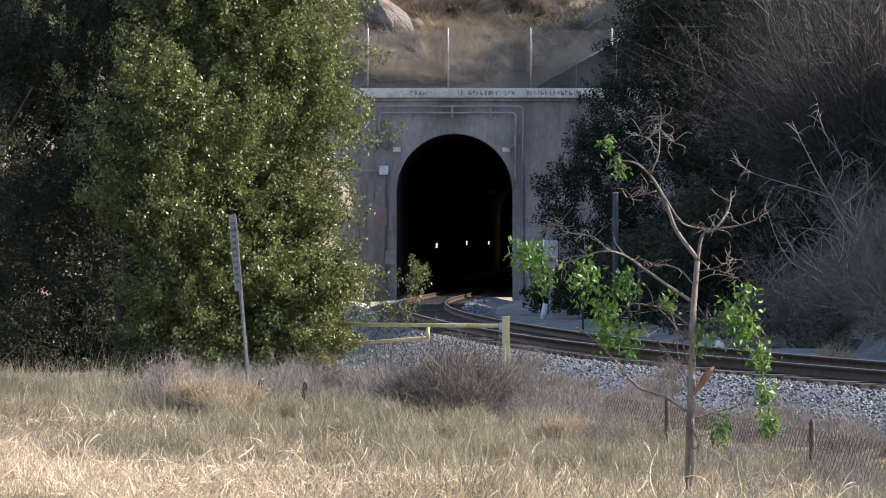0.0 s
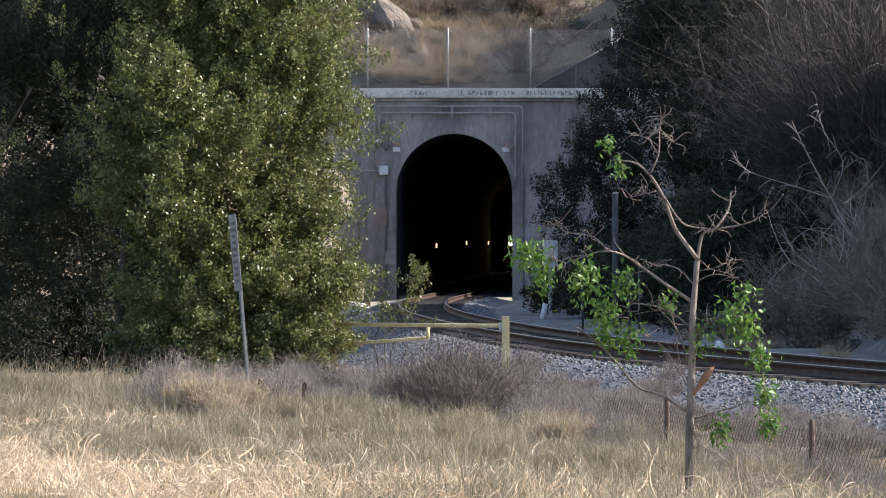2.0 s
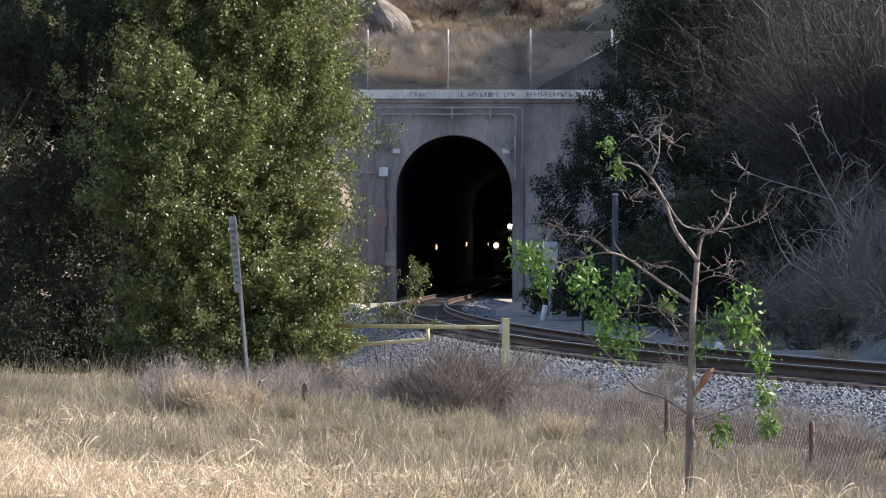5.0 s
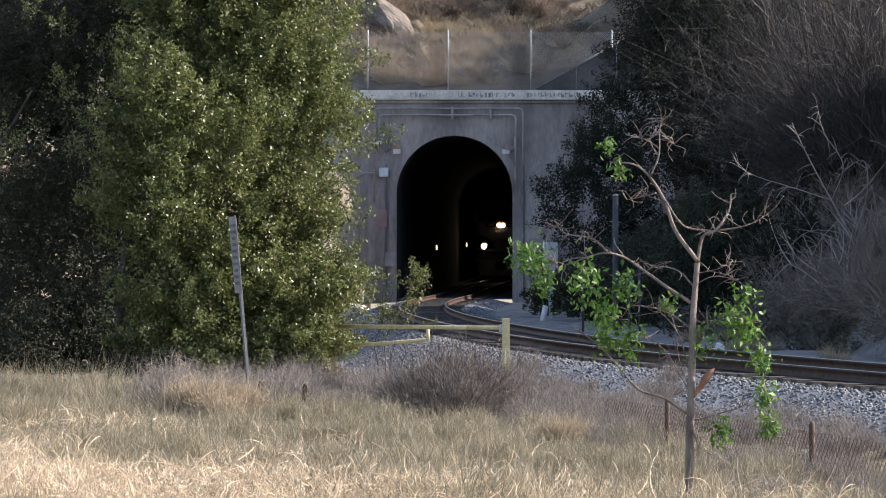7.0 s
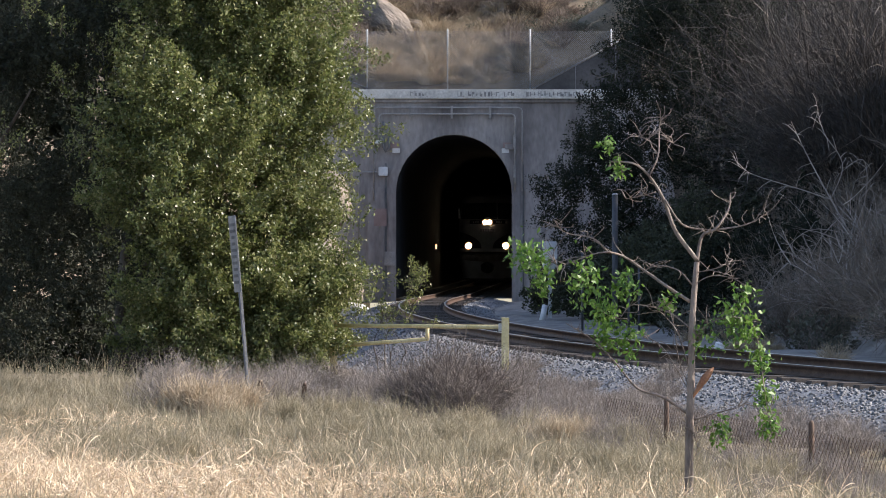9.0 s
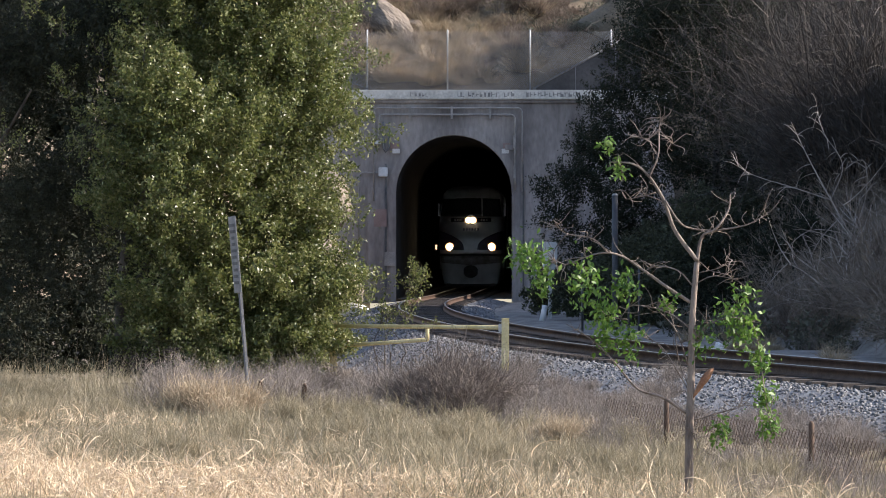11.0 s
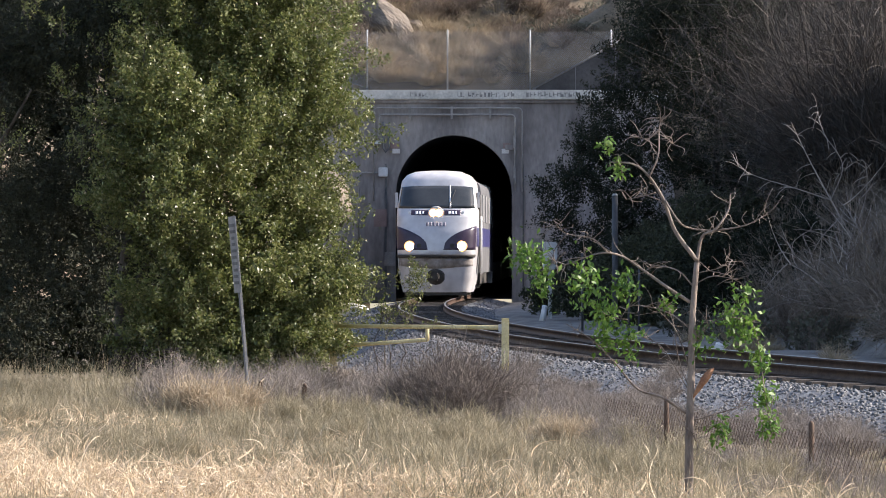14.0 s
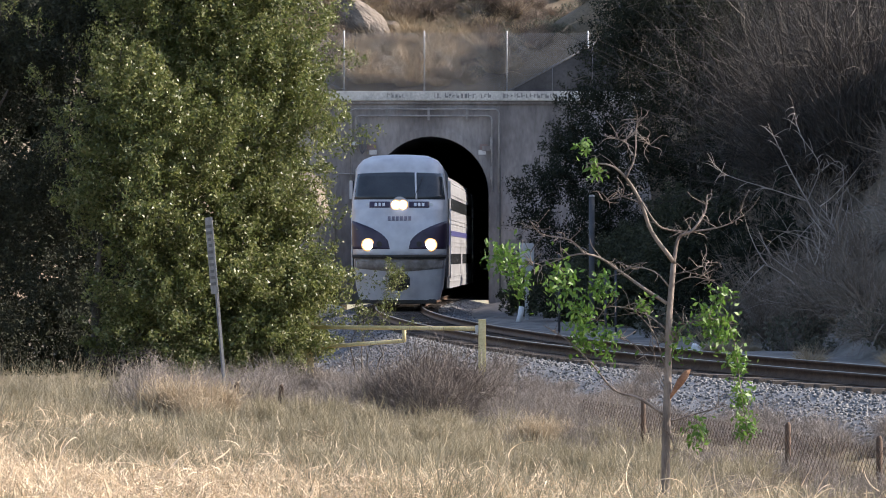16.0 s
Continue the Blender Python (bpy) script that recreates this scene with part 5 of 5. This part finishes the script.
def wheelset(parent, y, r=0.5):
    for x in (-0.76, 0.76):
        part("wheel", tube(bmesh.new(), [(x - 0.065, y, r), (x + 0.065, y, r)], r, 20), UNDER, parent)
    part("axle", tube(bmesh.new(), [(-0.7, y, r), (0.7, y, r)], 0.08, 8), UNDER, parent)


def body_shell(y0, y1, profile, cut=24):
    bm = bmesh.new()
    rows = []
    for y in steps(y0, y1, cut):
        rows.append([bm.verts.new((x, y, z)) for x, z in profile])
    for a, b in zip(rows, rows[1:]):
        for k in range(len(profile)):
            f = bm.faces.new((a[k], a[(k + 1) % len(profile)], b[(k + 1) % len(profile)], b[k]))
    bm.faces.new(rows[0])
    bm.faces.new(rows[-1][::-1])
    bmesh.ops.recalc_face_normals(bm, faces=bm.faces)
    return bm


def arch_profile(half, foot, shoulder, top, n=8):
    pts = [(-half, foot), (-half, shoulder)]
    pts += [(-half * math.cos(a) ** 0.6 if math.cos(a) > 0 else 0, shoulder + (top - shoulder) * math.sin(a) ** 0.8) for a in [math.pi / 2 * k / n for k in range(1, n)]]
    pts.append((0, top))
    return pts + [(-x, z) for x, z in pts[-2::-1]]


def build_loco():
    loco = holder("locomotive", Matrix(), "white and purple streamlined diesel locomotive with lit headlights", "locomotive")
    # rounded cab shell, closed behind
    bm = bmesh.new()
    us = [-1.0] + [math.copysign(1 - (1 - abs(a)) ** 1.6, a) for a in steps(-0.97, 0.97, 30)] + [1.0]
    prev = None
    zs = sorted(set(LEVELS + steps(1.85, 4.38, 10)))
    for z in zs:
        row = []
        w = float(np.interp(z, LEVELS, WIDE))
        row.append(bm.verts.new((-w, 4.6, z)))
        row += [bm.verts.new(nose(u, z)) for u in us]
        row.append(bm.verts.new((w, 4.6, z)))
        if prev:
            for k in range(len(row) - 1):
                f = bm.faces.new((prev[k], prev[k + 1], row[k + 1], row[k]))
                f.smooth = True
        prev = row
    bm.faces.new(prev[::-1])
    bmesh.ops.recalc_face_normals(bm, faces=bm.faces)
    cab = part("cab", bm, NOSE_WHITE, loco, "silver-white rounded cab and nose")
    part("windshield", patch(steps(-0.95, 0.95, 24), lambda u: (3.47, 4.36 - 0.05 * u * u)), GLASS, cab, "wide dark windscreen")
    part("window_post", patch(steps(0.33, 0.37, 2), lambda u: (3.46, 4.37), out=0.022), NOSE_WHITE, cab)
    part("wiper", tube(bmesh.new(), [nose(0.3, 3.5, 0.04), nose(0.5, 4.2, 0.04)], 0.012, 6), UNDER, cab)
    for s in (-1, 1):
        top = lambda u: (1.86, 1.87 + 0.92 * max((abs(u) - 0.2) / 0.8, 0.0) ** 0.42)
        part("lamp_panel", patch([s * q for q in steps(0.2, 0.995, 22)], top, 8), PURPLE, cab, "curved dark purple panel round a ditch light")
        part("number_board", patch([s * q for q in steps(0.2, 0.62, 8)], lambda u: (3.2, 3.40), out=0.018), PURPLE, cab, "dark number board")
        for k in range(3):
            part("digit_bar", patch([s * q for q in steps(0.30 + 0.08 * k, 0.355 + 0.08 * k, 2)], lambda u: (3.245, 3.355), out=0.028), WHITEBAR, cab)
        part("marker_light", tube(bmesh.new(), [nose(s * 0.66, 3.3, 0.0), nose(s * 0.66, 3.3, 0.04)], 0.05, 12), WHITEBAR, cab)
        x, y, z = nose(s * 0.66, 2.0)
        part("ditch_light_bezel", tube(bmesh.new(), [(x, y + 0.1, z), (x, y - 0.03, z)], 0.20, 20), GALV, cab)
        part("halo_ring", tube(bmesh.new(), [(x, y - 0.0305, z), (x, y - 0.04, z)], [0.215, 0.2], 20), HALO, cab, "glowing ring imitating the lamp's warm halo")
        part("ditch_light", tube(bmesh.new(), [(x, y - 0.041, z), (x, y - 0.06, z)], [0.165, 0.15], 20), LAMP, cab, "glowing ditch light")
        x, y, z = nose(s * 0.42, 2.02)
        part("horn_lens", tube(bmesh.new(), [(x, y + 0.05, z), (x, y - 0.03, z)], 0.09, 14), UNDER, cab)
        part("side_mirror", boxed(s * 1.60 - 0.05, 1.5, 3.5, s * 1.60 + 0.05, 1.56, 4.1, 0.01), NOSE_WHITE, cab)
    x, y, z = nose(0, 3.29)
    part("headlight_housing", tube(bmesh.new(), [(x, y + 0.15, z), (x, y - 0.10, z)], [0.27, 0.25], 20), NOSE_WHITE, cab)
    for dx in (-0.115, 0.115):
        part("halo_ring", tube(bmesh.new(), [(dx, y - 0.101, z), (dx, y - 0.11, z)], [0.165, 0.155], 20), HALO, cab, "glowing ring imitating the lamp's warm halo")
        part("headlight", tube(bmesh.new(), [(dx, y - 0.111, z), (dx, y - 0.13, z)], [0.13, 0.115], 18), LAMP, cab, "glowing twin headlight")
    for k in range(6):
        part("letter_bar", patch(steps(-0.24 + 0.085 * k, -0.18 + 0.085 * k, 2), lambda u: (2.78, 2.92), out=0.016), GREYBAR, cab)
    part("ledge", patch(steps(-0.99, 0.99, 24), lambda u: (1.56, 1.68), 2, 0.07), UNDER, cab, "dark anti-climber ledge")
    part("grimy_apron", patch(steps(-0.97, 0.97, 24), lambda u: (1.12 + 0.12 * abs(u), 1.555), 3, 0.010), GRIME, cab, "soot-stained apron under the ledge")
    # dark skin on the nose stands in for the shade inside the opening
    part("coupler_shade_patch", patch(steps(-0.24, 0.24, 10), lambda u: (0.78 - 0.27 * math.sqrt(1 - (u / 0.25) ** 2), 0.85 + 0.27 * math.sqrt(1 - (u / 0.25) ** 2)), 4, 0.016), UNDER, cab, "dark oval skin imitating the shaded coupler opening")
    part("coupler", boxed(-0.14, -0.35, 0.68, 0.14, 0.2, 0.98, 0.05), UNDER, cab)
    part("pilot_foot", boxed(-1.2, 0.35, 0.10, 1.2, 0.6, 0.24, 0.02), UNDER, cab)
    # hood and side detail
    body = part("body", body_shell(4.6, 17.6, arch_profile(1.56, 0.95, 4.2, 4.8)), BODYGREY, loco, "engine body, its grey darkened to look like a shaded side")
    for s in (-1, 1):
        part("stripe", boxed(min(s * 1.562, s * 1.572), 4.6, 2.0, max(s * 1.562, s * 1.572), 17.5, 2.75), BLUE, body, "blue side stripe")
        part("cab_stripe", boxed(min(s * 1.552, s * 1.566), 1.0, 2.0, max(s * 1.552, s * 1.566), 4.55, 2.72), BLUE, body)
        # raised panel in a dark colour imitates the shaded door recess
        part("cab_door", boxed(min(s * 1.55, s * 1.575), 3.1, 1.0, max(s * 1.55, s * 1.575), 4.3, 4.0, 0.01), UNDER, body, "cab door panel, dark to imitate the shade of its recess")
        part("side_window", boxed(min(s * 1.50, s * 1.572), 2.0, 3.45, max(s * 1.50, s * 1.572), 2.9, 4.1, 0.01), GLASS, body)
        for y in (3.2, 4.05):
            part("handrail", tube(bmesh.new(), [(s * 1.63, y, 0.9), (s * 1.63, y, 3.2)], 0.02, 8), WHITEBAR, body, "white vertical handrail")
        for y in (6.5, 9.5, 12.5, 15.2):
            part("grille", boxed(min(s * 1.56, s * 1.585), y, 3.0, max(s * 1.56, s * 1.585), y + 1.8, 4.1, 0.02), FLUTED, body)
        part("skirt", boxed(min(s * 1.40, s * 1.50), 5.5, 0.5, max(s * 1.40, s * 1.50), 12.5, 1.0, 0.02), UNDER, body)
    part("fuel_tank", boxed(-1.3, 6.4, 0.3, 1.3, 11.4, 0.95, 0.08), UNDER, loco)
    for y in (2.6, 5.2, 12.8, 15.4):
        wheelset(loco, y)
    return loco


def build_coach():
    coach = holder("passenger_coach", Matrix(), "silver bilevel passenger coach with a blue stripe", "coach", "train coaches")
    body = part("body", body_shell(0.3, 25.6, arch_profile(1.54, 0.45, 4.15, 4.9)), FLUTED, coach)
    for s in (-1, 1):
        for z0, z1, mt, nm in ((3.4, 3.85, GLASS, "upper_window_band"), (1.35, 1.75, GLASS, "lower_window_band"), (2.42, 2.62, BLUE, "stripe")):
            part(nm, boxed(min(s * 1.541, s * 1.556), 1.6, z0, max(s * 1.541, s * 1.556), 24.4, z1), mt, body)
        for z in (0.7, 0.9, 2.05, 2.2, 2.9, 3.05, 4.0):
            part("rib", boxed(min(s * 1.54, s * 1.565), 0.4, z - 0.025, max(s * 1.54, s * 1.565), 25.5, z + 0.025), FLUTED, body)
        part("door", boxed(min(s * 1.54, s * 1.56), 11.8, 0.55, max(s * 1.54, s * 1.56), 13.2, 2.3, 0.01), FLUTED, body)
    for z in (4.45, 4.6, 4.72):
        w = 1.54 * math.cos(math.asin(min(((z - 4.15) / 0.75) ** 1.25, 1.0))) ** 0.6
        for s in (-1, 1):
            part("roof_rib", boxed(s * w - 0.02, 0.4, z - 0.02, s * w + 0.02, 25.5, z + 0.025), FLUTED, body)
    part("gangway", boxed(-0.6, -0.02, 1.3, 0.6, 0.31, 4.3, 0.05), UNDER, coach, "dark rubber gangway")
    for y in (2.2, 4.8, 21.2, 23.8):
        wheelset(coach, y, 0.46)
    return coach


locomotive = build_loco()
coach_a = build_coach()
coach_b = copy_thing(coach_a, Matrix())
coach_c = copy_thing(coach_a, Matrix())

# the nose's distance from the eye, by time
SPEED = [(0.0, 282.0), (16.0, 109.0)]


def on_line(y_front, length):
    """The pose of a vehicle whose front stands at y_front on the line."""
    x0, y1 = float(track_x(y_front)), y_front + length
    dx, dy = x0 - float(track_x(y1)), -length
    z0, z1 = float(track_z(y_front)), float(track_z(y1))
    return pose(x0, y_front, z0, math.degrees(math.atan2(z1 - z0, length)), 0, math.degrees(math.atan2(dx, -dy)))


def motions():
    times = [k * 0.5 for k in range(33)]
    for thing, back, length in ((locomotive, 0.0, 17.6), (coach_a, 18.0, 25.9), (coach_b, 44.0, 25.9), (coach_c, 70.0, 25.9)):
        rows = []
        for t in times:
            d = float(np.interp(t, [a for a, b in SPEED], [b for a, b in SPEED]))
            rows.append((t, on_line(d + back, length)))
        walk(thing, rows)


motions()
